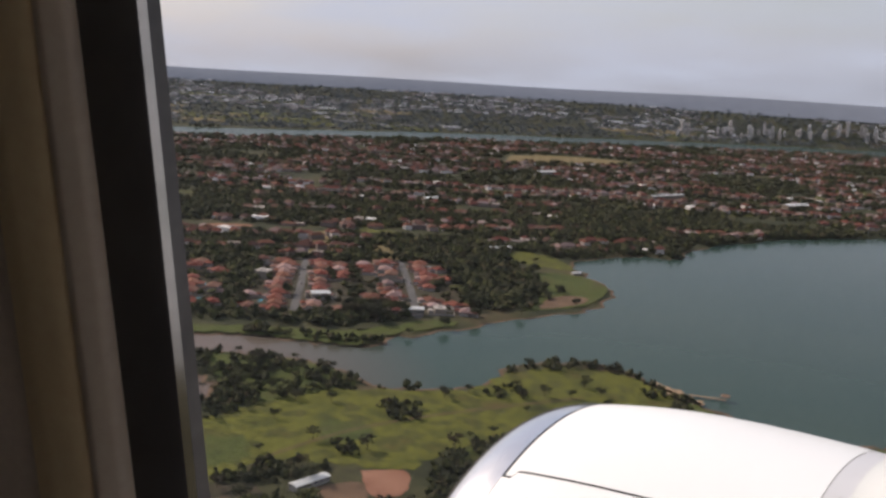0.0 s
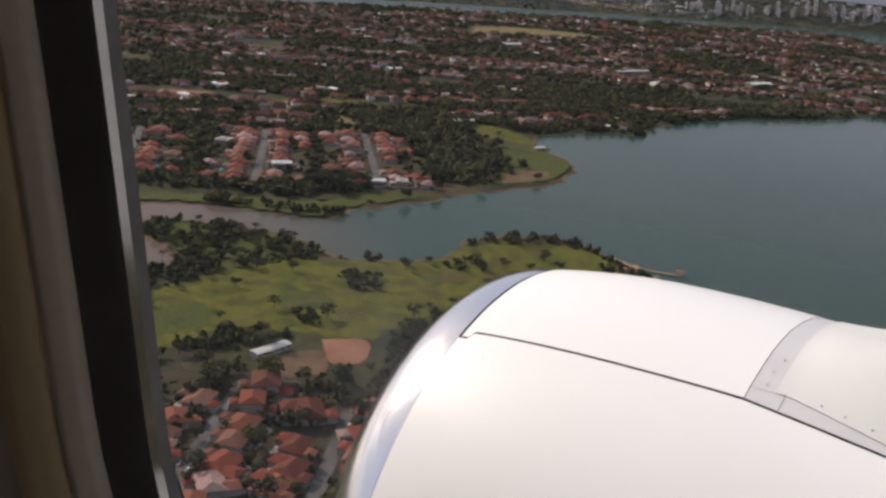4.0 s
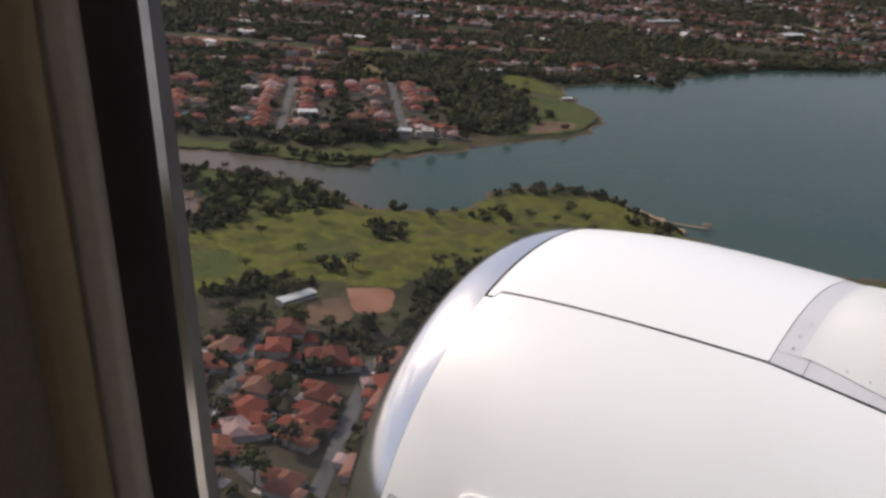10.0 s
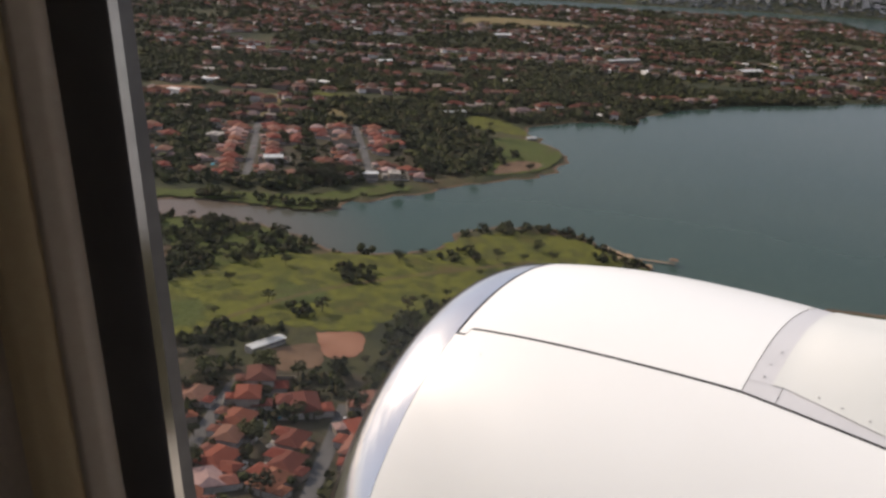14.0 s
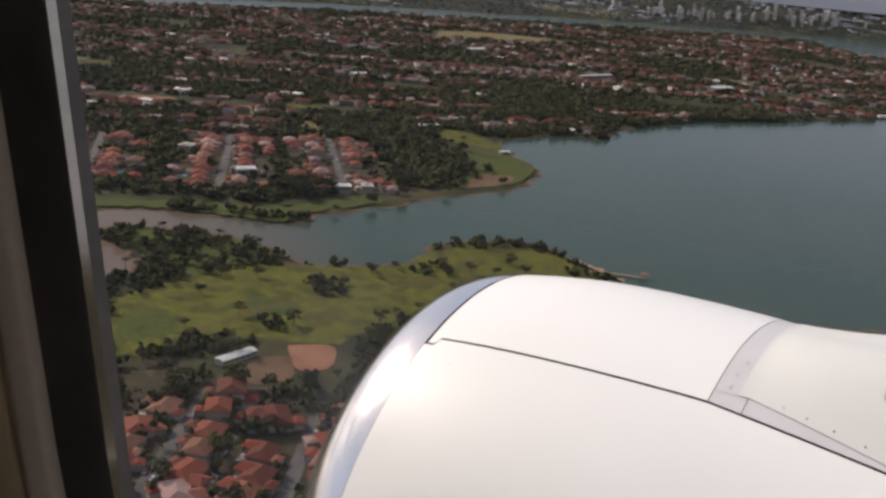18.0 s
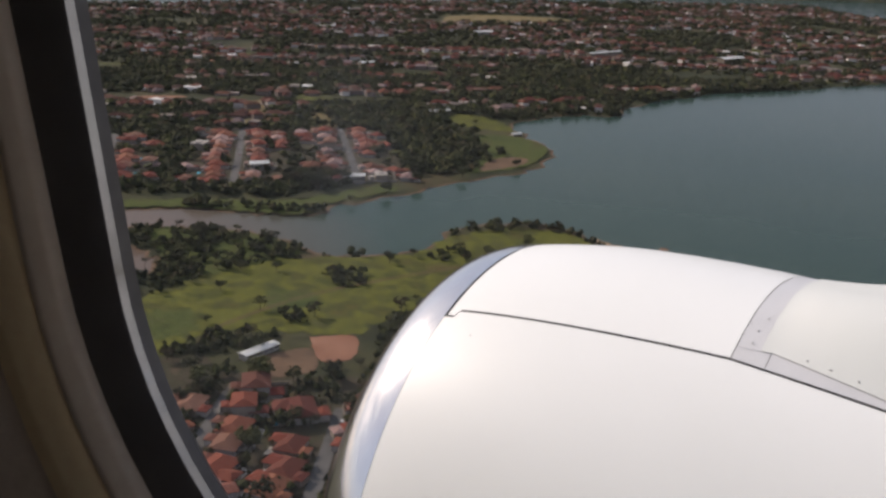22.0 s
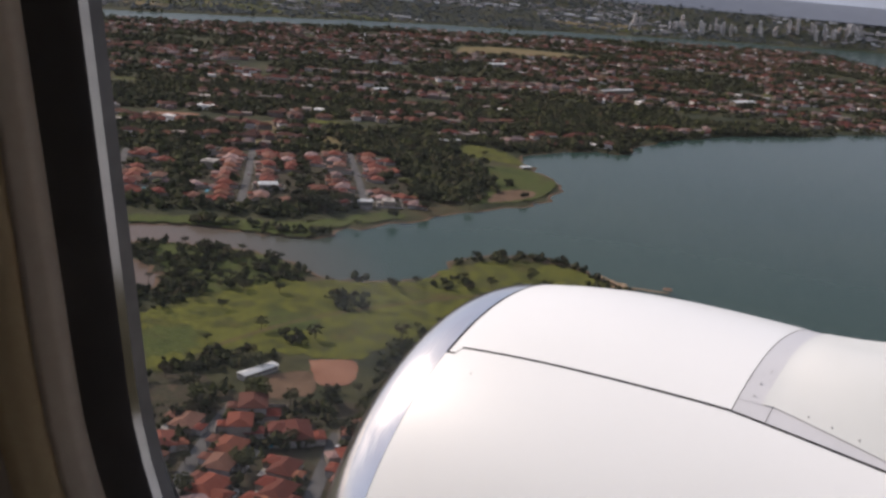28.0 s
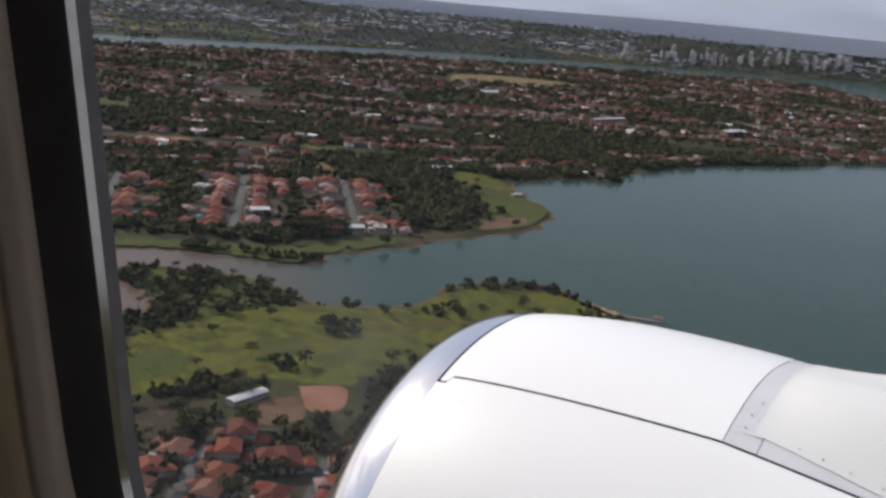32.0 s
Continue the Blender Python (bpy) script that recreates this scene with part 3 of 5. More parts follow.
cabin_sheet("floor", [(-4, 0.1, -0.98), (4, 0.1, -0.98), (4, -3.3, -0.98), (-4, -3.3, -0.98)], M_CABIN, "plain cabin floor", "floor")
cabin_sheet("ceiling", [(-4, 0.1, 0.98), (4, 0.1, 0.98), (4, -3.3, 0.98), (-4, -3.3, 0.98)], M_CABIN, "plain cabin ceiling", "ceiling")
cabin_sheet("wall_fore", [(-4, 0.1, -1.0), (-4, 0.1, 1.0), (-4, -3.3, 1.0), (-4, -3.3, -1.0)], M_CABIN, "plain cabin end wall", "cabin wall")
cabin_sheet("wall_aft", [(4, 0.1, -1.0), (4, 0.1, 1.0), (4, -3.3, 1.0), (4, -3.3, -1.0)], M_CABIN, "plain cabin end wall", "cabin wall")


def window_wall(name, x0, x1, y, label):
    """A cabin side of panels above, below and between evenly spaced windows."""
    bm = bmesh.new()
    box(bm, (x0 + x1) / 2, y, -1.0, x1 - x0, 0.04, 0.78)
    box(bm, (x0 + x1) / 2, y, 0.2, x1 - x0, 0.04, 0.8)
    n = round((x1 - x0) / 0.5)
    for q in range(n + 1):
        c0, c1 = max(x0, x0 + q * 0.5 - 0.11), min(x1, x0 + q * 0.5 + 0.11)
        box(bm, (c0 + c1) / 2, y, -0.22, c1 - c0, 0.04, 0.42)
    ob = tagged(part(name, bm, M_CABIN), label, "cabin wall", kind="structure")
    ob.matrix_world = AIRCRAFT


window_wall("wall_opposite", -4, 4, -3.3, "far cabin side with a row of window openings")
window_wall("wall_side_fore", -4, -1.66, 0.06, "cabin side ahead with a row of window openings")
window_wall("wall_side_aft", 1.54, 4, 0.06, "cabin side behind with a row of window openings")


# ---- fuselage barrel, wing and pylon that carry the engine ----
def barrel(name, a0, a1, label):
    rows = []
    for n in range(25):
        a = radians(a0 + (a1 - a0) * n / 24)
        rows.append([Vector((x, -1.65 + 1.92 * math.cos(a), -0.1 + 1.92 * math.sin(a))) for x in (-4.05, -2, 0, 2, 4.05)])
    ob = grid_part(name, rows, M_WHITE)
    ob.matrix_world = AIRCRAFT
    ob.modifiers.new("thick", "SOLIDIFY").thickness = 0.05
    return tagged(ob, label, "fuselage", kind="structure")


barrel("fuselage_crown", 34.5, 145.5, "white rounded fuselage crown")
barrel("fuselage_belly", -145.5, -28.5, "white rounded fuselage belly")
wing = tagged(new("wing"), "plain white wing that carries the engine", "wing")
wing.matrix_world = AIRCRAFT
rows = []
for y, x0, ch, z, th in ((-0.2, 1.0, 5.6, -1.62, 0.62), (1.6, 1.6, 4.6, -1.45, 0.52), (3.3, 2.2, 3.9, -1.22, 0.44), (6.0, 3.3, 3.0, -0.98, 0.34)):
    ring_ = []
    for n in range(24):
        a = 2 * math.pi * n / 24
        u = 0.5 - 0.5 * math.cos(a)
        ring_.append((x0 + ch * u, y, z + (1 if a < math.pi else -1) * th * 0.5 * 2.6 * (0.2969 * math.sqrt(u) - 0.126 * u - 0.3516 * u * u + 0.2843 * u ** 3 - 0.1015 * u ** 4) / 0.5))
    rows.append(ring_)
grid_part("wing_skin", rows, M_WHITE, wing, close=True)
bm = bmesh.new()
box(bm, 2.1, 3.295, -1.75, 1.9, 0.36, 0.62, taper=0.8)
part("pylon", bm, M_PALE, wing, "pale pylon between engine and wing")


# ---- the land and the lake ----
def smooth_line(pts, n=6):
    """A Catmull-Rom curve through plan points."""
    p = [Vector(q) for q in pts]
    p = [2 * p[0] - p[1]] + p + [2 * p[-1] - p[-2]]
    out = []
    for a, b_, c, d in zip(p, p[1:], p[2:], p[3:]):
        for i in range(n):
            t = i / n
            out.append(0.5 * ((2 * b_) + (c - a) * t + (2 * a - 5 * b_ + 4 * c - d) * t * t + (3 * b_ - a - 3 * c + d) * t ** 3))
    return out + [p[-2]]


NORTH_SHORE = [(-826, 262), (-815, 320), (-803, 350), (-708, 405), (-682, 445), (-668, 492), (-650, 545), (-624, 580), (-578, 600), (-552, 616), (-524, 632), (-527, 672), (-507, 736), (-495, 805),
               (-470, 872), (-466, 918), (-484, 985), (-516, 1020), (-575, 1070), (-603, 1112), (-590, 1180), (-560, 1232), (-525, 1250), (-541, 1320), (-525, 1440), (-470, 1590),
               (-400, 1690), (-345, 1810), (-191, 2060), (92, 2200), (728, 2756), (1500, 3300)]
SOUTH_SHORE = [(1500, 2500), (844, 1738), (512, 1431), (350, 1350), (176, 1210), (30, 1030), (-38, 935), (-62, 900), (-29, 916), (31, 903), (104, 846), (195, 822), (281, 826), (367, 778),
               (441, 732), (428, 679), (380, 640), (300, 640), (230, 668), (152, 696), (61, 716), (-4, 710), (-20, 738), (-60, 738), (-89, 726), (-132, 700), (-161, 682), (-189, 674),
               (-235, 680), (-278, 700), (-316, 714), (-342, 729), (-374, 727), (-396, 702), (-412, 665), (-398, 629), (-406, 596), (-434, 566), (-456, 554), (-488, 563), (-525, 568),
               (-554, 556), (-590, 538), (-607, 522), (-609, 500), (-590, 487), (-552, 482), (-527, 468), (-516, 440), (-514, 390), (-514, 347), (-523, 315), (-546, 282), (-640, 262), (-740, 240)]
LAKE = np.array([[v.x, v.y] for v in smooth_line(NORTH_SHORE, 4) + smooth_line(SOUTH_SHORE, 4)])
k = np.arange(len(LAKE))
LAKE = LAKE + np.stack([3.5 * np.sin(k * 1.7) + 2.5 * np.sin(k * 4.1), 3.5 * np.cos(k * 2.3) + 2.5 * np.sin(k * 3.3)], 1)
ISLET = np.array([[v.x, v.y] for v in smooth_line([(-640, 362), (-628, 390), (-616, 424), (-609, 468), (-622, 484), (-634, 474), (-646, 432), (-676, 408), (-640, 362)], 3)[:-1]])
FAR_SOUTH = [(-3300, 1560), (-2900, 1650), (-2620, 1760), (-2400, 1840), (-2220, 2050), (-2090, 2340), (-1930, 2700), (-1680, 3010), (-1350, 3420), (-1000, 3780), (-880, 3790), (-670, 3500), (-420, 3350),
             (-100, 3400), (173, 3432), (623, 3600), (1500, 3900)]
FAR_NORTH = [(1360, 4352), (516, 4500), (114, 4500), (-457, 4450), (-834, 4400), (-1100, 4150), (-1450, 3800), (-1850, 3300), (-2130, 2930), (-2290, 2600), (-2420, 2300), (-2620, 2010), (-2980, 1800), (-3300, 1700)]
FAR_LAKE = np.array([[v.x, v.y] for v in smooth_line(FAR_SOUTH, 4) + smooth_line(FAR_NORTH, 4)])
k = np.arange(len(FAR_LAKE))
FAR_LAKE = FAR_LAKE + np.stack([12 * np.sin(k * 1.9), 12 * np.cos(k * 2.6)], 1)
SHORE_AZ = np.array([math.degrees(math.atan2(-x, y)) for x, y in FAR_NORTH] + [78.0])
SHORE_R = np.array([math.hypot(x, y) for x, y in FAR_NORTH] + [4150.0])


def poly_distance(x, y, poly):
    """Metres from a closed outline, positive outside it."""
    x, y = np.asarray(x, float), np.asarray(y, float)
    best = np.full(x.shape, 1e12)
    inside = np.zeros(x.shape, bool)
    for (ax, ay), (bx, by) in zip(poly, np.roll(poly, -1, 0)):
        dx, dy = bx - ax, by - ay
        t = np.clip(((x - ax) * dx + (y - ay) * dy) / (dx * dx + dy * dy + 1e-9), 0, 1)
        best = np.minimum(best, (x - ax - t * dx) ** 2 + (y - ay - t * dy) ** 2)
        if ay != by:
            inside ^= ((ay > y) != (by > y)) & (x < (bx - ax) * (y - ay) / (by - ay) + ax)
    return np.sqrt(best) * np.where(inside, -1, 1)


def shore_distance(x, y):
    """Metres from the shore of the near lake, positive on land."""
    return np.maximum(poly_distance(x, y, LAKE), -poly_distance(x, y, ISLET))


def far_lake(x, y):
    """Metres outside the long arm of the lake in the distance."""
    return poly_distance(x, y, FAR_LAKE)


def behind_far_lake(x, y):
    """Metres beyond the north bank of the far arm, and the depth of land there."""
    near = np.interp(np.degrees(np.arctan2(-np.asarray(x, float), y)), SHORE_AZ, SHORE_R) + 40
    return np.hypot(x, y) - near, np.maximum(4800 - near, 200)


def land_height(x, y):
    sd = np.minimum(shore_distance(x, y), far_lake(x, y))
    z = np.clip(sd * 0.12, -3.0, GROUND)
    past, deep = behind_far_lake(x, y)
    u = np.clip(past / deep, 0, 1.2)
    return z + 108 * u ** 1.15


fine_a = np.radians(np.linspace(-14, 76, 420))
coarse = np.radians(np.linspace(76, 346, 55))[1:-1]
az = np.concatenate([fine_a, coarse])
rad = np.concatenate([[0.0, 60.0], np.geomspace(110, 4950, 430)])
RR, AA = np.meshgrid(rad, az, indexing="ij")
GX, GY = -RR * np.sin(AA), RR * np.cos(AA)
GZ = land_height(GX, GY)
nr, na = GX.shape
i, j = np.meshgrid(np.arange(nr - 1), np.arange(na), indexing="ij")
j2 = (j + 1) % na
quads = np.stack([i * na + j, (i + 1) * na + j, (i + 1) * na + j2, i * na + j2], -1).reshape(-1, 4)
ground = new("ground", fast_mesh("ground", np.stack([GX, GY, GZ], -1).reshape(-1, 3), quads, [M_LAND], smooth=True))
tagged(ground, "green and brown suburban land rising to a far ridge", "ground", kind="structure")
# far ridge as a backdrop, its blue haze put into the surface colour
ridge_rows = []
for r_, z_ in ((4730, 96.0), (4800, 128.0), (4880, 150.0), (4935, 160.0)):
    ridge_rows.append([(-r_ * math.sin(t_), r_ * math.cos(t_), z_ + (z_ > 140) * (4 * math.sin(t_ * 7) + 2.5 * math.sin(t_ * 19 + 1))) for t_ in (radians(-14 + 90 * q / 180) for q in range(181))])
tagged(grid_part("backdrop", ridge_rows, M_RIDGE, None), "smooth blue-grey ridge on the horizon, haze in its colour", "ridge", kind="structure")
bm = bmesh.new()
bmesh.ops.create_circle(bm, cap_ends=True, segments=48, radius=4700)
water = tagged(part("water", bm, M_WATER), "calm grey-green lake water", "lake", kind="structure")
water.location.z = 0.0


def patch(name, pts, material, label, category, z=GROUND + 0.15, wob=3.0, kind="structure"):
    """A field with an uneven edge."""
    line = smooth_line(list(pts) + [pts[0]], 8)[:-1]
    bm = bmesh.new()
    vs = [bm.verts.new((p.x + wob * math.sin(n * 1.9), p.y + wob * math.cos(n * 2.7), z)) for n, p in enumerate(line)]
    f = bm.faces.new(vs)
    bmesh.ops.triangulate(bm, faces=[f])
    bmesh.ops.recalc_face_normals(bm, faces=bm.faces[:])
    if bm.faces[:][0].normal.z < 0:
        bmesh.ops.reverse_faces(bm, faces=bm.faces[:])
    return tagged(part(name, bm, material), label, category, kind=kind)


def strip(name, pts, width, material, label, category, z=GROUND + 0.3, n=8):
    """A road or path along a line."""
    line = smooth_line(pts, n)
    rows = []
    for q, p in enumerate(line):
        d = (line[min(q + 1, len(line) - 1)] - line[max(q - 1, 0)]).normalized()
        s = Vector((-d.y, d.x)) * width / 2
        rows.append([(p.x + s.x, p.y + s.y, z), (p.x - s.x, p.y - s.y, z)])
    ob = grid_part(name, rows, material, None, smooth=False)
    return tagged(ob, label, category, kind="structure")


MEADOW = [(-482, 410), (-482, 461), (-464, 526), (-401, 592), (-401, 650), (-372, 705), (-325, 712), (-285, 690), (-262, 640), (-300, 560), (-337, 500), (-339, 446), (-367, 429), (-404, 398), (-409, 353), (-450, 370)]
patch("meadow", MEADOW, M_MEADOW, "bright green lakeside meadow", "meadow")
patch("meadow", [(-602, 502), (-590, 528), (-525, 560), (-466, 546), (-484, 462), (-512, 466), (-550, 490)], M_LAWN, "rough grass on the wooded promontory", "meadow", z=GROUND + 0.12)
patch("meadow", [(-700, 492), (-644, 562), (-602, 592), (-556, 612), (-530, 628), (-535, 668), (-516, 742), (-540, 740), (-562, 664), (-592, 634), (-648, 590), (-712, 520)], M_LAWN, "mown grass strip along the shore", "meadow", z=GROUND + 0.17)
patch("meadow", [(-800, 372), (-712, 425), (-690, 470), (-720, 500), (-800, 440)], M_LAWN, "grass bank along the shore", "meadow", z=GROUND + 0.17)
patch("meadow", [(-684, 1080), (-683, 1114), (-639, 1116), (-588, 1078), (-572, 1051), (-600, 1052), (-631, 1046)], M_MEADOW, "bright green grassy slope on the lake point", "meadow", wob=1.5)
patch("meadow", [(-600, 1004), (-578, 1034), (-539, 1030), (-502, 1004), (-486, 972), (-474, 910), (-492, 856), (-512, 842), (-530, 911)], M_LAWN, "rough green grass on the lake point", "meadow", z=GROUND + 0.2, wob=1.5)
patch("meadow", [(-689, 972), (-669, 1050), (-600, 1010), (-540, 920), (-512, 848), (-530, 812), (-564, 812)], M_YARD, "bare and grassy ground under the trees of the point", "meadow", z=GROUND + 0.1)
patch("field", [(-517, 907), (-508, 932), (-490, 938), (-480, 914), (-488, 876), (-500, 860)], M_SHORE, "brown bare earth near the tip of the point", "field", z=GROUND + 0.26, wob=1.5)
patch("field", [(-1507, 2375), (-1405, 2532), (-1243, 2555), (-1195, 2460), (-1327, 2336), (-1414, 2231)], M_DRY, "long dry grass clearing among houses", "field")
patch("meadow", [(-677, 2361), (-622, 2489), (-563, 2312), (-623, 2183)], M_MEADOW, "green clearing among the far houses", "field")
patch("field", [(-949, 979), (-927, 1019), (-815, 906), (-828, 855)], M_DRY, "brown dry grass lot", "field")
patch("field", [(-834, 979), (-818, 1004), (-758, 963), (-740, 929)], M_DRY, "ochre grass verge", "field")
patch("field", [(-357, 427), (-337, 444), (-319, 419), (-330, 405)], M_SOIL, "bare red earth sports court", "field", wob=0.6, z=GROUND + 0.24)
patch("field", [(-360, 392), (-346, 414), (-325, 394), (-338, 374)], M_SHORE, "brown clay court", "field", wob=0.3, z=GROUND + 0.2)
patch("field", [(-405, 352), (-385, 372), (-362, 352), (-380, 330)], M_YARD, "bare earth lot beside the meadow", "field", wob=2, z=GROUND + 0.24)
patch("field", [(-310, 716), (-285, 708), (-262, 694), (-268, 688), (-300, 702)], M_SAND, "sandy edge beside the pier", "field")
patch("field", [(-462, 398), (-440, 416), (-416, 392), (-430, 366)], M_LAWN, "dark rough grass at the edge of the meadow", "field", z=GROUND + 0.22)
patch("field", [(-430, 470), (-408, 488), (-384, 470), (-404, 448)], M_LAWN, "darker rough plot in the meadow", "field", z=GROUND + 0.26)
patch("meadow", [(-272, 690), (-232, 672), (-180, 664), (-130, 690), (-60, 724), (10, 712), (-40, 600), (-140, 500), (-300, 470), (-330, 500), (-262, 610)], M_LAWN, "fenced green paddocks beside the lake", "meadow", z=GROUND + 0.13)
patch("meadow", [(-30, 930), (60, 1040), (190, 1200), (350, 1330), (520, 1380), (420, 1150), (260, 960), (160, 850), (60, 900)], M_MEADOW, "green spit between two arms of the lake", "meadow")
patch("field", [(150, 1010), (260, 1130), (400, 1190), (330, 1090), (220, 1000)], M_SOIL, "strip of bare red earth on the spit", "field", z=GROUND + 0.22)
patch("field", [(-1400, 560), (-1290, 640), (-1215, 600), (-1240, 470), (-1330, 440)], M_LAWN, "open grass beside the avenue", "field")


# ---- houses ----
STREET = Vector((-0.70, 0.714))     # the short streets run away from the shore
CROSS = Vector((0.714, 0.70))
BASE = Vector((-640, 660))
STREETS = [((-560, 742), (-729, 929)), ((-640, 660), (-812, 856)), ((-738, 590), (-885, 737)), ((-825, 508), (-1000, 665)), ((-898, 403), (-1045, 544)), ((-959, 326), (-1055, 415))]


def plan(a, c):
    """A plan point a metres up the street and c metres along the shore."""
    return BASE + STREET * a + CROSS * c


def hip_roof(bm, w, d, z, h, over=0.6, ridge=0.45):
    """A hipped roof with eaves and a ridge along its longer side."""
    w, d = w / 2 + over, d / 2 + over
    rl = max(0.1, w - d * (1 - ridge) - d * ridge * 0.2) if w > d else 0.3
    lo = [bm.verts.new(p) for p in ((-w, -d, z), (w, -d, z), (w, d, z), (-w, d, z))]
    lip_ = [bm.verts.new((v.co.x, v.co.y, z + 0.18)) for v in lo]
    r0, r1 = bm.verts.new((-rl, 0, z + h)), bm.verts.new((rl, 0, z + h))
    bm.faces.new(lo[::-1])
    for q in range(4):
        bm.faces.new((lo[q], lo[(q + 1) % 4], lip_[(q + 1) % 4], lip_[q]))
    bm.faces.new((lip_[0], lip_[1], r1, r0))
    bm.faces.new((lip_[2], lip_[3], r0, r1))
    bm.faces.new((lip_[1], lip_[2], r1))
    bm.faces.new((lip_[3], lip_[0], r0))


def make_house(w, d, floors, wing, flat, pool, label):
    """A rendered house: walls, roofs, openings, a garden wall, a terrace and at times a pool."""
    root = tagged(new("house"), label, "house", "houses of the lakeside suburb")
    h = 3.0 * floors
    bm = bmesh.new()
    box(bm, 0, 0, 0, w, d, h)
    part("wall", bm, M_WALL, root)
    bm = bmesh.new()
    if flat:
        box(bm, 0, 0, h, w + 0.5, d + 0.5, 0.35)
        box(bm, w * 0.15, 0, h + 0.35, w * 0.4, d * 0.4, 0.9)
        part("roof", bm, M_PAVE, root, "flat pale roof")
    else:
        hip_roof(bm, w, d, h, min(w, d) * 0.24)
        part("roof", bm, M_ROOF, root)
    if wing:
        bm = bmesh.new()
        ww, wd = w * 0.48, d * 0.75
        box(bm, -w * 0.26, -d * 0.62, 0, ww, wd, 2.8)
        part("wing_wall", bm, M_WALL, root)
        bm = bmesh.new()
        hip_roof(bm, wd, ww, 2.8, ww * 0.24)
        for v in bm.verts:
            v.co = Vector((v.co.y - w * 0.26, v.co.x - d * 0.62, v.co.z))
        bmesh.ops.recalc_face_normals(bm, faces=bm.faces[:])
        part("wing_roof", bm, M_ROOF, root)
    for f in range(floors):
        for x in (-0.3, 0.05, 0.34):
            bm = bmesh.new()
            box(bm, x * w, -d / 2 - 0.03, 3.0 * f + 1.0, 1.8, 0.12, 1.3)
            part("window", bm, M_GLASS, root)
    bm = bmesh.new()
    box(bm, w * 0.2, -d / 2 - 0.04, 0, 1.1, 0.14, 2.1)
    part("door", bm, M_WOOD, root)
    bm = bmesh.new()
    box(bm, w * 0.24, d / 2 + 2.3, 0, w * 0.42, 4.6, 2.7)
    part("garage_wall", bm, M_WALL, root)
    bm = bmesh.new()
    hip_roof(bm, w * 0.42, 4.6, 2.7, 1.0, 0.4)
    bmesh.ops.translate(bm, verts=bm.verts[:], vec=(w * 0.24, d / 2 + 2.3, 0))
    part("garage_roof", bm, M_PAVE if flat else M_ROOF, root)
    bm = bmesh.new()
    box(bm, w * 0.22, -d / 2 - 2.4, 0, w * 0.5, 4.2, 0.15)
    part("terrace", bm, M_PAVE, root)
    if flat or floors > 1:
        bm = bmesh.new()
        for x, y, bw, bd in ((0, -d * 0.5 - 8, w + 2, 0.3), (0, d * 0.5 + 5.5, w + 2, 0.3), (w / 2 + 1, -1.2, 0.3, d + 13.5), (-w / 2 - 1, -1.2, 0.3, d + 13.5)):
            box(bm, x, y, 0, bw, bd, 1.5)
        part("garden_wall", bm, M_WALL, root)
    if pool:
        bm = bmesh.new()
        box(bm, w * 0.22, -d / 2 - 5.6, 0, 8.0, 3.6, 0.16)
        rim = part("pool_edge", bm, M_PAVE, root)
        bm = bmesh.new()
        box(bm, w * 0.22, -d / 2 - 5.6, 0.02, 7.0, 2.7, 0.18)
        part("pool", bm, M_POOL, rim, "bright blue pool water")
    return root


HOUSES = [
    make_house(14, 10, 1, True, False, False, "low house with a red clay tile hip roof"),
    make_house(15, 9.5, 2, False, False, True, "two-storey house with a clay tile roof and a pool"),
    make_house(12, 10, 1, False, False, False, "small house with an orange clay tile roof"),
    make_house(16, 10, 1, True, False, True, "wide house with tiled wings and a pool"),
    make_house(13, 10, 2, True, False, False, "tall rendered house with a tiled roof"),
    make_house(14, 11, 2, False, True, False, "pale modern house with a flat white roof"),
]
for p_, q_ in STREETS:
    strip("yard", [p_, (Vector(p_) + Vector(q_)) / 2, q_], 112, M_YARD, "bare yards and drives round the houses of a street", "yards", z=GROUND + 0.21)
patch("yard", [(-470, 300), (-405, 340), (-345, 372), (-232, 405), (-100, 180), (-180, 100), (-320, 50)], M_YARD, "brown earth and grass between village houses", "yards", z=GROUND + 0.1)
rng = random.Random(11)
near_spots = []


def along(p, q, step, off, jitter, miss, turn_jitter=0.1, big=1.32):
    """House spots on both sides of a street."""
    p, q = Vector(p), Vector(q)
    d = (q - p).normalized()
    side_way = Vector((-d.y, d.x))
    n_ = int((q - p).length / step)
    for h_ in range(n_):
        for side in (-1, 1):
            if rng.random() < miss:
                continue
            at = p + d * (step * (h_ + 0.5) + rng.uniform(-jitter, jitter)) + side_way * side * (off + rng.uniform(-jitter, jitter))
            near_spots.append((at.x, at.y, math.atan2(side_way.y * side, side_way.x * side) + math.pi / 2 + rng.uniform(-turn_jitter, turn_jitter), big))


for p_, q_ in STREETS:
    along(p_, q_, 20.5, 19.5, 2.6, 0.12, 0.2)
    along(p_, q_, 24.0, 43.0, 5.0, 0.62, 0.4, 1.2)
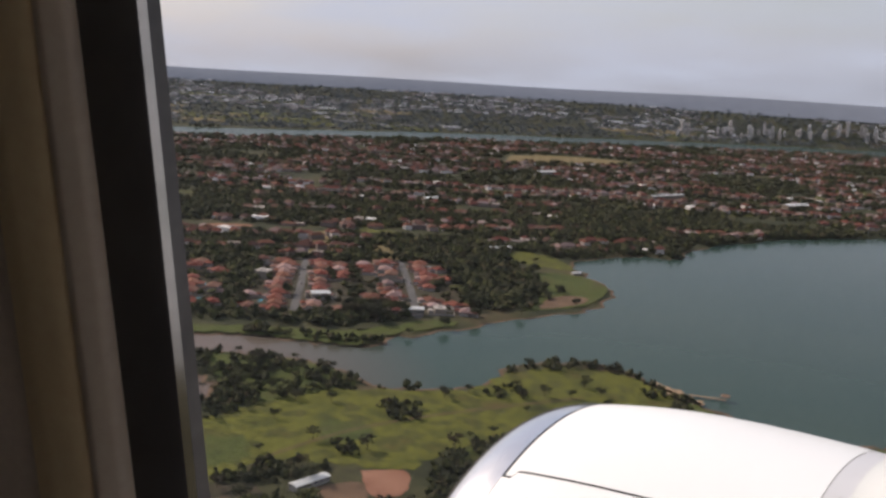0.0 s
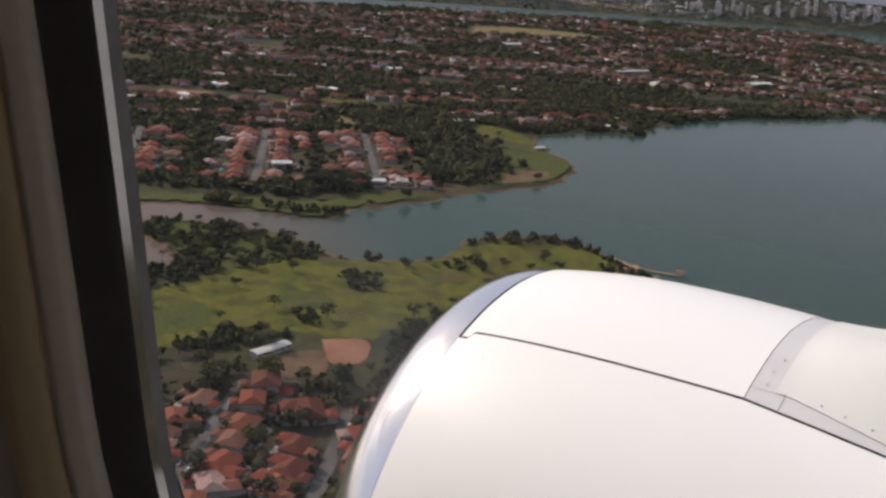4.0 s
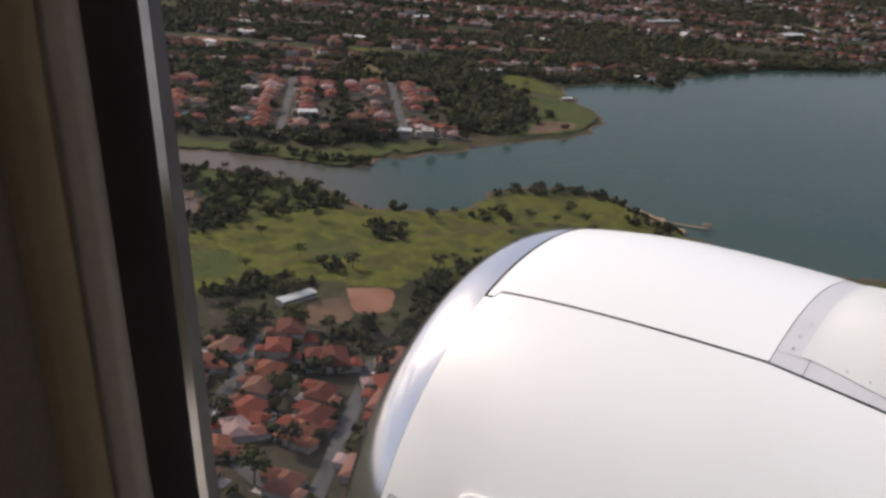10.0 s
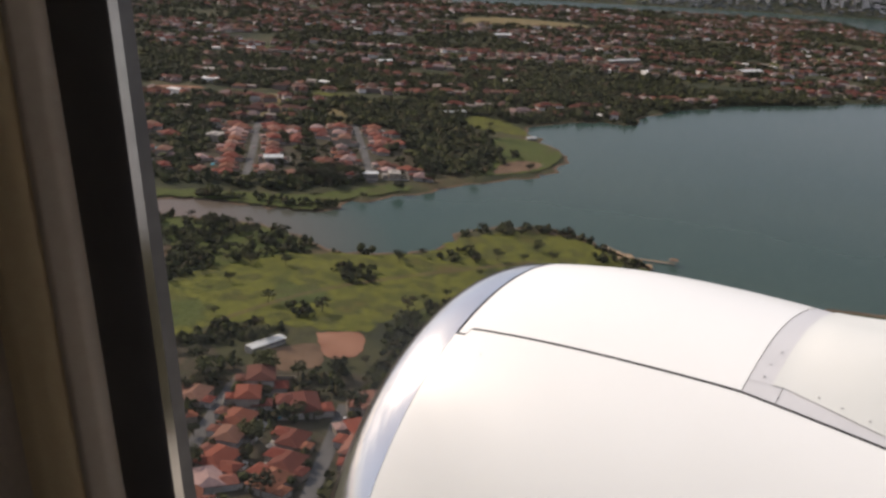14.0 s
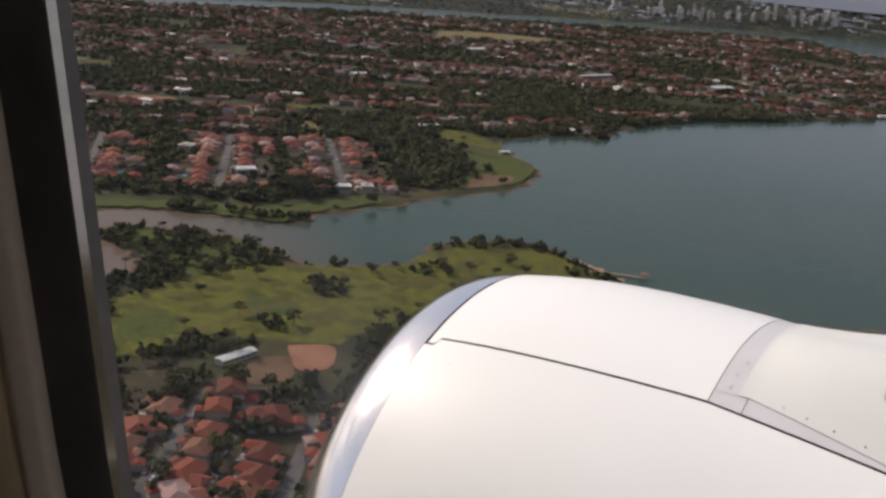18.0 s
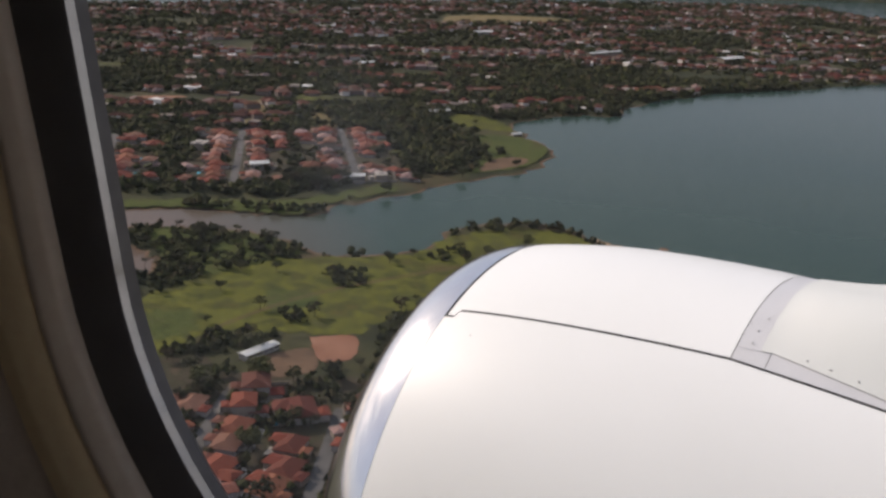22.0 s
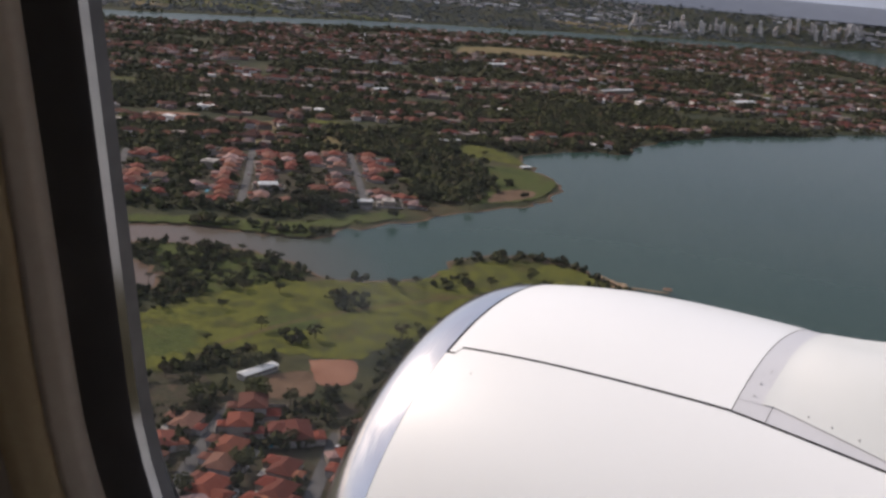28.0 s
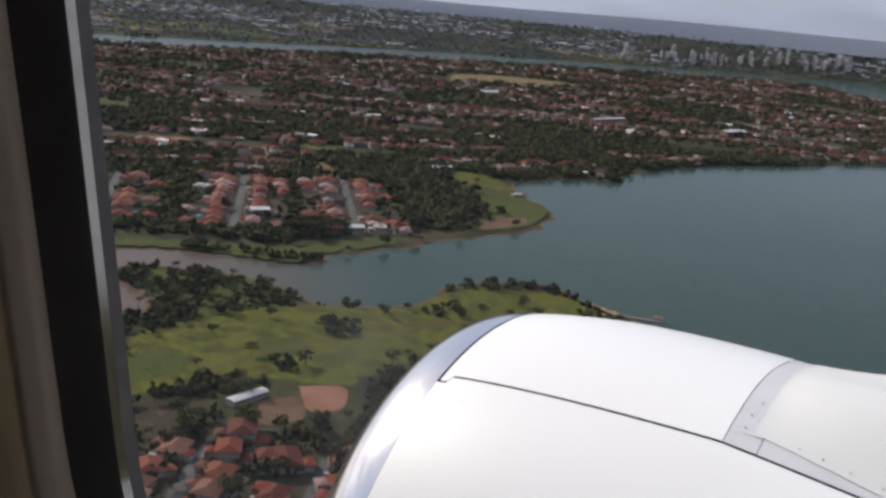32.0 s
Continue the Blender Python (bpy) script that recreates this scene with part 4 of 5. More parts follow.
# the near village below the meadow
VILLAGE = [((-345, 352), (-215, 118)), ((-397, 323), (-267, 89)), ((-285, 366), (-163, 147)), ((-450, 294), (-320, 60)), ((-232, 394), (-111, 176))]
for p_, q_ in VILLAGE:
    along(p_, q_, 18.5, 15.5, 3.2, 0.24, 0.5, 1.22)
sd = shore_distance([p[0] for p in near_spots], [p[1] for p in near_spots])
near_spots = [p for p, s in zip(near_spots, sd) if s > 12]
used = set()
for x, y, turn, big in near_spots:
    kind_ = rng.choices(range(6), (7, 1.2, 6, 1.6, 3, 0.6 if y > 440 else 0.3))[0]
    m_ = pose(x, y, GROUND, 0, 0, math.degrees(turn))
    size_ = big * rng.uniform(0.86, 1.08)
    if kind_ in used:
        made_ = copy_thing(HOUSES[kind_], m_)
        made_.scale = [size_] * 3
    else:
        used.add(kind_)
        HOUSES[kind_].matrix_world = m_


# ---- far houses, city and woods: what nobody could count ----
def scatter(tv, tf, xyz, size, turn):
    """Copies of one small shape in arrays: points, triangles."""
    tv, tf = np.asarray(tv, float), np.asarray(tf)
    c, s = np.cos(turn)[:, None], np.sin(turn)[:, None]
    p = tv[None] * size[:, None, :]
    x, y = c * p[..., 0] - s * p[..., 1], s * p[..., 0] + c * p[..., 1]
    out = np.stack([x, y, p[..., 2]], -1) + xyz[:, None, :]
    return out.reshape(-1, 3), (tf[None] + (np.arange(len(xyz)) * len(tv))[:, None, None]).reshape(-1, tf.shape[1])


CUBE_V = [(-.5, -.5, 0), (.5, -.5, 0), (.5, .5, 0), (-.5, .5, 0), (-.5, -.5, 1), (.5, -.5, 1), (.5, .5, 1), (-.5, .5, 1)]
CUBE_F = [(0, 1, 5), (0, 5, 4), (1, 2, 6), (1, 6, 5), (2, 3, 7), (2, 7, 6), (3, 0, 4), (3, 4, 7), (4, 5, 6), (4, 6, 7)]
ROOF_V = [(-.56, -.58, 0), (.56, -.58, 0), (.56, .58, 0), (-.56, .58, 0), (-.25, 0, 1), (.25, 0, 1)]
ROOF_F = [(0, 1, 5), (0, 5, 4), (2, 3, 4), (2, 4, 5), (1, 2, 5), (3, 0, 4), (0, 2, 1), (0, 3, 2)]
nrs = np.random.RandomState(4)
# rows of houses along cross streets, behind the first blocks
hx, hy, ht = [], [], []
row_a, odd = 285.0, 0
while row_a < 2900:
    for c in np.arange(-1300, 2400, 20.5):
        if nrs.rand() < (0.9 if math.sin(c * 0.011 + odd * 1.3) + 0.6 * math.sin(c * 0.031 + odd * 2.1) > -0.55 else 0.08):
            p = plan(row_a + nrs.uniform(-7, 7) + 16 * math.sin(c * 0.008 + odd), c + nrs.uniform(-6, 6))
            hx.append(p.x); hy.append(p.y); ht.append(math.atan2(CROSS.y, CROSS.x) + nrs.uniform(-0.5, 0.5))
    row_a += 36 if odd % 2 == 0 else nrs.uniform(56, 104)
    odd += 1
for n in range(420):
    a, c = nrs.uniform(60, 280), nrs.choice([-430, 560]) + nrs.uniform(-130, 240)
    p = plan(a, c)
    hx.append(p.x); hy.append(p.y); ht.append(nrs.uniform(0, 6.28))
hx, hy, ht = np.array(hx), np.array(hy), np.array(ht)
hr = np.hypot(hx, hy)
hsd = shore_distance(hx, hy)
hf = far_lake(hx, hy)
haz = np.degrees(np.arctan2(-hx, hy))
lump = np.sin(hx * 0.011 + 1.3 * np.sin(hy * 0.006)) + np.sin(hy * 0.009 + 2 + 1.1 * np.sin(hx * 0.007))
on_point = poly_distance(hx, hy, np.array([(-700, 1100), (-640, 760), (-440, 760), (-440, 1080), (-600, 1130)], float)) < 0
keep = (hsd > 14) & (hf > 25) & (hr < 4300) & (haz > -14) & (haz < 75) & (lump > -0.8) & (behind_far_lake(hx, hy)[0] < -60) & ~on_point
keep &= (poly_distance(hx, hy, np.array([(-1530, 2375), (-1405, 2560), (-1220, 2590), (-1170, 2460), (-1327, 2310), (-1420, 2200)], float)) > 0)
hx, hy, ht = hx[keep], hy[keep], ht[keep]
wing = nrs.rand(len(hx)) < 0.6
off_ = nrs.uniform(6, 10, wing.sum()) * nrs.choice([-1, 1], wing.sum())
hx, hy, ht = (np.concatenate([q, w_]) for q, w_ in ((hx, hx[wing] - off_ * np.sin(ht[wing])), (hy, hy[wing] + off_ * np.cos(ht[wing])), (ht, ht[wing] + 1.5708)))
n = len(hx)
size = np.stack([nrs.uniform(10, 22, n), nrs.uniform(9, 15, n), np.where(nrs.rand(n) < 0.45, 6.5, 3.8)], 1)
hz = np.full(n, GROUND - 0.2)
xyz = np.stack([hx, hy, hz], 1)
v, f = scatter(CUBE_V, CUBE_F, xyz, size, ht)
far_walls = new("far_houses", fast_mesh("far_houses", v, f, [M_WALL_FAR]))
tagged(far_walls, "rows of pale rendered houses among trees across the lake", "houses", kind="stuff")
rsel = nrs.rand(n) < 0.82
rs = size[rsel] * np.array([1, 1, 0]) + np.array([0, 0, 1]) * nrs.uniform(2.4, 3.9, (rsel.sum(), 1))
v, f = scatter(ROOF_V, ROOF_F, xyz[rsel] + np.stack([0 * hx, 0 * hx, size[:, 2]], 1)[rsel], rs, ht[rsel])
tagged(new("far_roofs", fast_mesh("far_roofs", v, f, [M_ROOF_FAR])), "red and orange clay tile roofs across the lake", "roofs", kind="stuff")
CELL = 4.0
taken = set()
for qx, qy, rad_ in [(a, c, 8.1) for a, c in zip(hx, hy)] + [(p[0], p[1], 9.0 if p[1] > 440 else 6.5) for p in near_spots]:
    w_ = int(rad_ // CELL)
    ix, iy = int(qx // CELL), int(qy // CELL)
    for u in range(-w_, w_ + 1):
        for t in range(-w_, w_ + 1):
            taken.add((ix + u) * 100003 + iy + t)
TAKEN = np.array(sorted(taken))


def clear_of_houses(x, y):
    key = np.floor(x / CELL).astype(int) * 100003 + np.floor(y / CELL).astype(int)
    return ~np.isin(key, TAKEN)


# low city blocks beyond the far arm of the lake
n = 10000
ca, cr = np.radians(nrs.uniform(-13, 74, n)), nrs.uniform(3400, 4760, n)
cx, cy = -cr * np.sin(ca), cr * np.cos(ca)
clump = np.sin(cx * 0.006 + 2 * np.sin(cy * 0.003)) + np.sin(cy * 0.007)
past_, deep_ = behind_far_lake(cx, cy)
keep = (past_ > 40) & (clump > -0.5) & (nrs.rand(n) < np.clip(0.36 + 0.25 * clump, 0.10, 0.55) * np.clip(past_ / deep_ * 3, 0.1, 1))
cx, cy, ca = cx[keep], cy[keep], ca[keep]
n = len(cx)
size = np.stack([nrs.uniform(9, 32, n) * nrs.choice([1, 1, 1, 2.2], n), nrs.uniform(8, 14, n), nrs.uniform(3.5, 7.5, n)], 1)
v, f = scatter(CUBE_V, CUBE_F, np.stack([cx, cy, land_height(cx, cy) - 1], 1), size, ca + nrs.uniform(-0.25, 0.25, n))
tagged(new("city_blocks", fast_mesh("city_blocks", v, f, [M_CITY])), "low white city buildings far behind the lake", "buildings", kind="stuff")

# woods: uneven clumps of leaves
LEAFY_V = np.array([(1, 0, 0), (-1, 0, 0), (0, 1, 0), (0, -1, 0), (0, 0, 1), (0, 0, -1)], float)
LEAFY_F = np.array([(0, 2, 4), (2, 1, 4), (1, 3, 4), (3, 0, 4), (2, 0, 5), (1, 2, 5), (3, 1, 5), (0, 3, 5)])
ico = bmesh.new()
bmesh.ops.create_icosphere(ico, subdivisions=1, radius=1.0)
ICO_V = np.array([v.co[:] for v in ico.verts])
ICO_F = np.array([[q.index for q in f.verts] for f in ico.faces])
ico.free()


def woods(name, n, r0, r1, a0, a1, smin, smax, test, label, seed, clumps=4, power=0.5, mat=M_LEAF_FAR, squash=1.0):
    """Crowns of several ragged leaf clumps each, strewn over a ring of land where test allows."""
    rs_ = np.random.RandomState(seed)
    a = np.radians(rs_.uniform(a0, a1, n))
    r = (r0 ** (1 / power) + (r1 ** (1 / power) - r0 ** (1 / power)) * rs_.rand(n)) ** power
    x, y = -r * np.sin(a), r * np.cos(a)
    ok = test(x, y)
    x, y = x[ok], y[ok]
    m_ = len(x)
    s = smin + (smax - smin) * rs_.rand(m_) ** 1.6
    z = land_height(x, y)
    verts, faces, base = [], [], 0
    for q in range(clumps):
        sz = s * rs_.uniform(0.45, 0.8, m_) * (1.25 if clumps == 1 else 1.0)
        off = rs_.normal(0, 0.48, (m_, 2)) * s[:, None] * (1 if clumps > 1 else 0)
        up = squash * s * rs_.uniform(0.5, 1.25, m_)
        xyz_ = np.stack([x + off[:, 0], y + off[:, 1], z + up], 1)
        v_, f_ = scatter(LEAFY_V, LEAFY_F, xyz_, np.stack([sz, sz * rs_.uniform(0.7, 1.2, m_), squash * sz * rs_.uniform(0.7, 1.2, m_)], 1), rs_.uniform(0, 6.28, m_))
        v_ = v_ + rs_.uniform(-0.34, 0.34, v_.shape) * np.repeat(sz, len(LEAFY_V))[:, None]
        verts.append(v_); faces.append(f_ + base); base += len(v_)
    ob = new(name, fast_mesh(name, np.concatenate(verts), np.concatenate(faces), [mat]))
    return tagged(ob, label, "trees", kind="stuff")


def off_streets(x, y):
    free = np.ones(x.shape, bool)
    for (ax, ay), (bx, by) in STREETS:
        ln = math.hypot(bx - ax, by - ay)
        ux, uy = (bx - ax) / ln, (by - ay) / ln
        a_ = (x - ax) * ux + (y - ay) * uy
        free &= ~((np.abs((y - ay) * ux - (x - ax) * uy) < 6.5) & (a_ > -12) & (a_ < ln + 8))
    return free


def in_poly(x, y, pts):
    return poly_distance(x, y, np.array(pts, float)) < 0


def in_blocks(x, y):
    """Inside the built strips along the side streets."""
    inside = np.zeros(x.shape, bool)
    for (ax, ay), (bx, by) in STREETS:
        ln = math.hypot(bx - ax, by - ay)
        ux, uy = (bx - ax) / ln, (by - ay) / ln
        a_ = (x - ax) * ux + (y - ay) * uy
        inside |= (np.abs((y - ay) * ux - (x - ax) * uy) < 50) & (a_ > 0) & (a_ < ln)
    return inside


def suburb(x, y):
    k = np.sin(x * 0.015 + 1.7 * np.sin(y * 0.009)) + np.sin(y * 0.017 + 1.5 * np.sin(x * 0.010))
    sd_ = shore_distance(x, y)
    strip_ = in_poly(x, y, [(-687, 1072), (-687, 1123), (-643, 1126), (-581, 1084), (-556, 1036), (-576, 1026), (-617, 1030), (-668, 1056)])
    point = strip_ | (np.sin(x * 0.16 + np.sin(y * 0.11)) + np.sin(y * 0.13) > -0.3) & in_poly(x, y, [(-581, 1006), (-580, 1036), (-539, 1038), (-500, 1019), (-470, 976), (-460, 904), (-477, 848), (-505, 835), (-525, 911)])
    dark = in_poly(x, y, [(-689, 972), (-669, 1054), (-600, 1012), (-545, 930), (-500, 846), (-524, 812), (-564, 812)])
    clearing = in_poly(x, y, [(-1530, 2375), (-1405, 2560), (-1220, 2590), (-1170, 2460), (-1327, 2310), (-1420, 2200)])
    clearing |= in_poly(x, y, [(-949, 979), (-927, 1019), (-815, 906), (-828, 855)]) | in_poly(x, y, [(-834, 979), (-818, 1004), (-758, 963), (-740, 929)])
    return (sd_ > 2.5) & (far_lake(x, y) > 10) & off_streets(x, y) & clear_of_houses(x, y) & ((k > -1.35) | dark) & ~point & ~clearing & ((sd_ > 46) | dark | ((np.sin(x * 0.04) + np.sin(y * 0.034) > 0.9) & (sd_ < 16)) | (y > 1120)) & (~in_blocks(x, y) | (np.sin(x * 1.3) + np.sin(y * 1.7) > 1.1))


def north_bank(x, y):
    return (x - BASE.x) * STREET.x + (y - BASE.y) * STREET.y > -70 - 0.22 * np.abs((x - BASE.x) * CROSS.x + (y - BASE.y) * CROSS.y)


north = lambda x, y: suburb(x, y) & north_bank(x, y) & (y > 300) & (behind_far_lake(x, y)[0] < -30)
woods("woods", 36000, 660, 1750, 8, 75, 2.6, 8.0, north, "dark trees between the lakeside houses", 1, squash=0.78)
woods("far_woods", 40000, 1600, 3900, -8, 72, 3.4, 9.5, north, "dark trees of the far suburb", 2, clumps=3, squash=0.72)
woods("ridge_woods", 34000, 3380, 4790, -14, 76, 5.0, 12.0, lambda x, y: behind_far_lake(x, y)[0] > 0, "wooded land behind the far water, leaves paled for haze", 3, clumps=1, mat=M_LEAF_HAZED, squash=0.4)


def south(x, y):
    courts = in_poly(x, y, [(-372, 425), (-337, 452), (-308, 420), (-330, 362), (-376, 372)]) | in_poly(x, y, [(-408, 350), (-385, 376), (-358, 352), (-380, 326)])
    road = np.zeros(x.shape, bool)
    for (ax, ay), (bx, by) in VILLAGE:
        ln = math.hypot(bx - ax, by - ay)
        road |= np.abs((y - ay) * (bx - ax) - (x - ax) * (by - ay)) / ln < 5.5
    grass = in_poly(x, y, MEADOW)
    rough = np.sin(x * 0.06 + np.sin(y * 0.05)) + np.sin(y * 0.075)
    village = in_poly(x, y, [(-470, 300), (-405, 330), (-345, 362), (-232, 400), (-100, 180), (-180, 100), (-320, 50)])
    thin = ~village | (np.sin(x * 1.1 + 0.4) + np.sin(y * 1.3) > 0.1)
    wooded = in_poly(x, y, [(-615, 515), (-590, 545), (-520, 572), (-470, 560), (-486, 470), (-520, 462), (-560, 480)])
    return thin & (shore_distance(x, y) > 3) & ~courts & ~road & clear_of_houses(x, y) & (x < 20) & (y < 735) & ~north_bank(x, y) & (~grass | (rough > 1.45)) & ((x < -260) | (y < 450) | (rough > 1.3)) & (
        (wooded & (np.sin(x * 0.21 + np.sin(y * 0.17)) + np.sin(y * 0.19) > -0.55)) | (~wooded & (np.sin(x * 0.034) + np.sin(y * 0.038 + 1) > -1.5)))


woods("bushes", 20000, 150, 850, -2, 76, 1.2, 4.4, south, "dark bushes and scrub round the near village", 6)

# open lots in the suburb: grass, dry grass and bare red earth
lot_rng = np.random.RandomState(33)
lv, lf, li = [], [], []
for n_ in range(480):
    a_, r_ = radians(lot_rng.uniform(-8, 74)), lot_rng.uniform(950, 3300)
    x_, y_ = -r_ * math.sin(a_), r_ * math.cos(a_)
    if shore_distance(np.array([x_]), np.array([y_]))[0] < 45 or (-720 < x_ < -440 and 760 < y_ < 1130) or far_lake(np.array([x_]), np.array([y_]))[0] < 60 or behind_far_lake(np.array([x_]), np.array([y_]))[0][0] > -60:
        continue
    w_, d_, t_ = lot_rng.uniform(12, 44), lot_rng.uniform(7, 16), 0.78 + lot_rng.uniform(-0.2, 0.2)
    base = len(lv)
    for q in range(10):
        u = q * math.pi / 5
        px, py = w_ * math.cos(u) * lot_rng.uniform(0.75, 1.1), d_ * math.sin(u) * lot_rng.uniform(0.75, 1.1)
        lv.append((x_ + px * math.cos(t_) - py * math.sin(t_), y_ + px * math.sin(t_) + py * math.cos(t_), GROUND + 0.1 + 0.001 * (n_ % 40)))
    lf += [(base, base + q, base + q + 1) for q in range(1, 9)]
    li += [lot_rng.choice([0, 0, 0, 1, 2])] * 8
for n_ in range(120):
    a_, r_ = radians(lot_rng.uniform(-8, 74)), 3420 + 900 * lot_rng.rand() ** 1.4
    x_, y_ = -r_ * math.sin(a_), r_ * math.cos(a_)
    if behind_far_lake(np.array([x_]), np.array([y_]))[0][0] < 60:
        continue
    w_, d_, base = lot_rng.uniform(40, 150), lot_rng.uniform(25, 60), len(lv)
    for q in range(10):
        u = q * math.pi / 5
        px, py = w_ * math.cos(u) * lot_rng.uniform(0.75, 1.1), d_ * math.sin(u) * lot_rng.uniform(0.75, 1.1)
        gx, gy = x_ + px * math.cos(a_) - py * math.sin(a_), y_ + px * math.sin(a_) + py * math.cos(a_)
        lv.append((gx, gy, float(land_height(np.array([gx]), np.array([gy]))[0]) + 2.4))
    lf += [(base, base + q, base + q + 1) for q in range(1, 9)]
    li += [lot_rng.choice([0, 0, 1])] * 8
tagged(new("open_lots", fast_mesh("open_lots", lv, lf, [M_MEADOW, M_DRY, M_SOIL], li)), "open lots of grass and red earth between houses", "lots", kind="stuff")


# ---- streets ----
for p, q in STREETS:
    p, q = Vector(p), Vector(q)
    strip("road", [p - (q - p) * 0.04, (p + q) / 2 + CROSS * 1.5, q + (q - p) * 0.06], 7.5, M_ROAD, "narrow asphalt street between two rows of houses", "street")
strip("road", [(-812, 856), (-880, 925), (-939, 986)], 9, M_ROAD, "asphalt street climbing between trees", "street")
strip("road", [plan(268, -420), plan(266, -120), plan(264, 60), plan(275, 190), plan(282, 260)], 9, M_ROAD, "asphalt road along the ends of the side streets", "street", z=GROUND + 0.34)
strip("road", [(-2083, 1136), (-1494, 664), (-1280, 498), (-1196, 418)], 16, M_ROAD, "wide straight avenue between trees", "street")
strip("road", [(-1200, 440), (-1222, 584), (-1239, 679)], 11, M_ROAD, "curved road leaving the avenue", "street", z=GROUND + 0.34)
strip("road", [(-1790, 1137), (-1389, 800), (-1240, 675)], 9, M_ROAD, "asphalt avenue between trees", "street", z=GROUND + 0.38)
for p, q in VILLAGE:
    strip("road", [p, (Vector(p) + Vector(q)) / 2, q], 7.0, M_ROAD, "asphalt street through the near village", "street")
strip("road", [(-431, 274), (-300, 262), (-175, 236), (-40, 205)], 9.0, M_ROAD, "wide asphalt road crossing the near village", "street", z=GROUND + 0.34)
strip("path", [(-410, 400), (-404, 470), (-380, 540), (-330, 640)], 1.8, M_SHORE, "pale earth path over the meadow", "path")


# ---- trees ----
def make_tree(h, spread, clumps, seed, label, lean=0.0):
    """A tapered trunk with limbs and a crown of many uneven leaf clumps."""
    rg = random.Random(seed)
    root = tagged(new("tree"), label, "tree", "trees by the lake")
    bm = bmesh.new()

    def limb(p, q, r0, r1):
        m_ = Matrix.Translation((Vector(p) + Vector(q)) / 2) @ (Vector(q) - Vector(p)).to_track_quat("Z", "Y").to_matrix().to_4x4()
        bmesh.ops.create_cone(bm, segments=7, radius1=r0, radius2=r1, depth=(Vector(q) - Vector(p)).length, matrix=m_, cap_ends=True)

    top = Vector((lean, 0, h * 0.5))
    limb((0, 0, -0.3), top, h * 0.035, h * 0.022)
    tips = []
    for n_ in range(5):
        a = n_ * 1.257 + rg.uniform(-0.3, 0.3)
        tip = Vector((math.cos(a) * spread * 0.55, math.sin(a) * spread * 0.55, h * rg.uniform(0.62, 0.85)))
        limb(top * rg.uniform(0.75, 1.0), tip, h * 0.016, h * 0.006)
        tips.append(tip)
    part("trunk", bm, M_BARK, root)
    verts, faces = [], []
    for n_ in range(clumps):
        c = rg.choice(tips) + Vector((rg.gauss(0, 1) * spread * 0.27, rg.gauss(0, 1) * spread * 0.27, rg.gauss(0, 1) * h * 0.09))
        if c.z < h * 0.34:
            continue
        r = rg.uniform(0.09, 0.19) * spread
        base = len(verts)
        for v_ in ICO_V:
            verts.append((c.x + v_[0] * r * rg.uniform(0.6, 1.3), c.y + v_[1] * r * rg.uniform(0.6, 1.3), c.z + v_[2] * r * rg.uniform(0.45, 1.0)))
        faces += [(f_[0] + base, f_[1] + base, f_[2] + base) for f_ in ICO_F]
    crown = new("crown", fast_mesh("crown", verts, faces, [M_LEAF]))
    crown.parent = root
    return root


def make_palm(h, seed, label):
    rg = random.Random(seed)
    root = tagged(new("palm_tree"), label, "palm tree", "palms by the pond")
    rows = []
    for n_ in range(9):
        z = h * n_ / 8
        r = 0.28 - 0.14 * n_ / 8
        rows.append([(0.5 * (n_ / 8) ** 2 + r * math.cos(a * math.pi / 4), r * math.sin(a * math.pi / 4), z - 0.2) for a in range(8)])
    grid_part("trunk", rows, M_BARK, root, close=True)
    bm = bmesh.new()
    for n_ in range(18):
        a, droop, ln = n_ * 2.4, rg.uniform(0.1, 1.0), rg.uniform(2.6, 3.6)
        prev = None
        for q in range(6):
            u = q / 5
            x, z = ln * u, 0.9 * u * (1 - droop) - 2.2 * droop * u * u + 0.5 * u
            wd = 0.38 * (1 - u) + 0.05
            row = [bm.verts.new((0.5 + x * math.cos(a) - s_ * wd * math.sin(a), x * math.sin(a) + s_ * wd * math.cos(a), h - 0.2 + z - abs(s_) * 0.22)) for s_ in (-1, 0, 1)]
            if prev:
                for k_ in (0, 1):
                    bm.faces.new((prev[k_], prev[k_ + 1], row[k_ + 1], row[k_]))
            prev = row
    part("fronds", bm, M_LEAF, root)
    return root


def plant(kinds, spots):
    """Sets the first of each kind down and copies it to the other spots."""
    seen_ = set()
    for n_, (x, y, k_) in enumerate(spots):
        z = float(land_height(np.array([x]), np.array([y]))[0])
        m_ = pose(x, y, z - 0.05, 0, 0, (n_ * 137.5) % 360)
        ob = kinds[k_]
        if k_ in seen_:
            c_ = copy_thing(ob, m_)
            s_ = 0.75 + 0.5 * ((n_ * 0.618) % 1.0)
            c_.scale = (s_, s_, s_)
        else:
            seen_.add(k_)
            ob.matrix_world = m_


TREES = [make_tree(10, 5.5, 90, 1, "broad dark green tree with a dense crown"), make_tree(8, 4.2, 70, 2, "small round-crowned garden tree"),
         make_tree(13, 6.2, 110, 3, "tall spreading tree with an open crown"), make_tree(6, 3.4, 60, 4, "low bushy tree on open grass", 0.3)]
rt = np.random.RandomState(21)
spots = []


def try_spots(n_, x0, x1, y0, y1, test, kinds):
    x, y = rt.uniform(x0, x1, n_), rt.uniform(y0, y1, n_)
    ok = (shore_distance(x, y) > 2.5) & clear_of_houses(x, y) & test(x, y)
    for a, c in zip(x[ok], y[ok]):
        spots.append((a, c, int(rt.choice(kinds))))


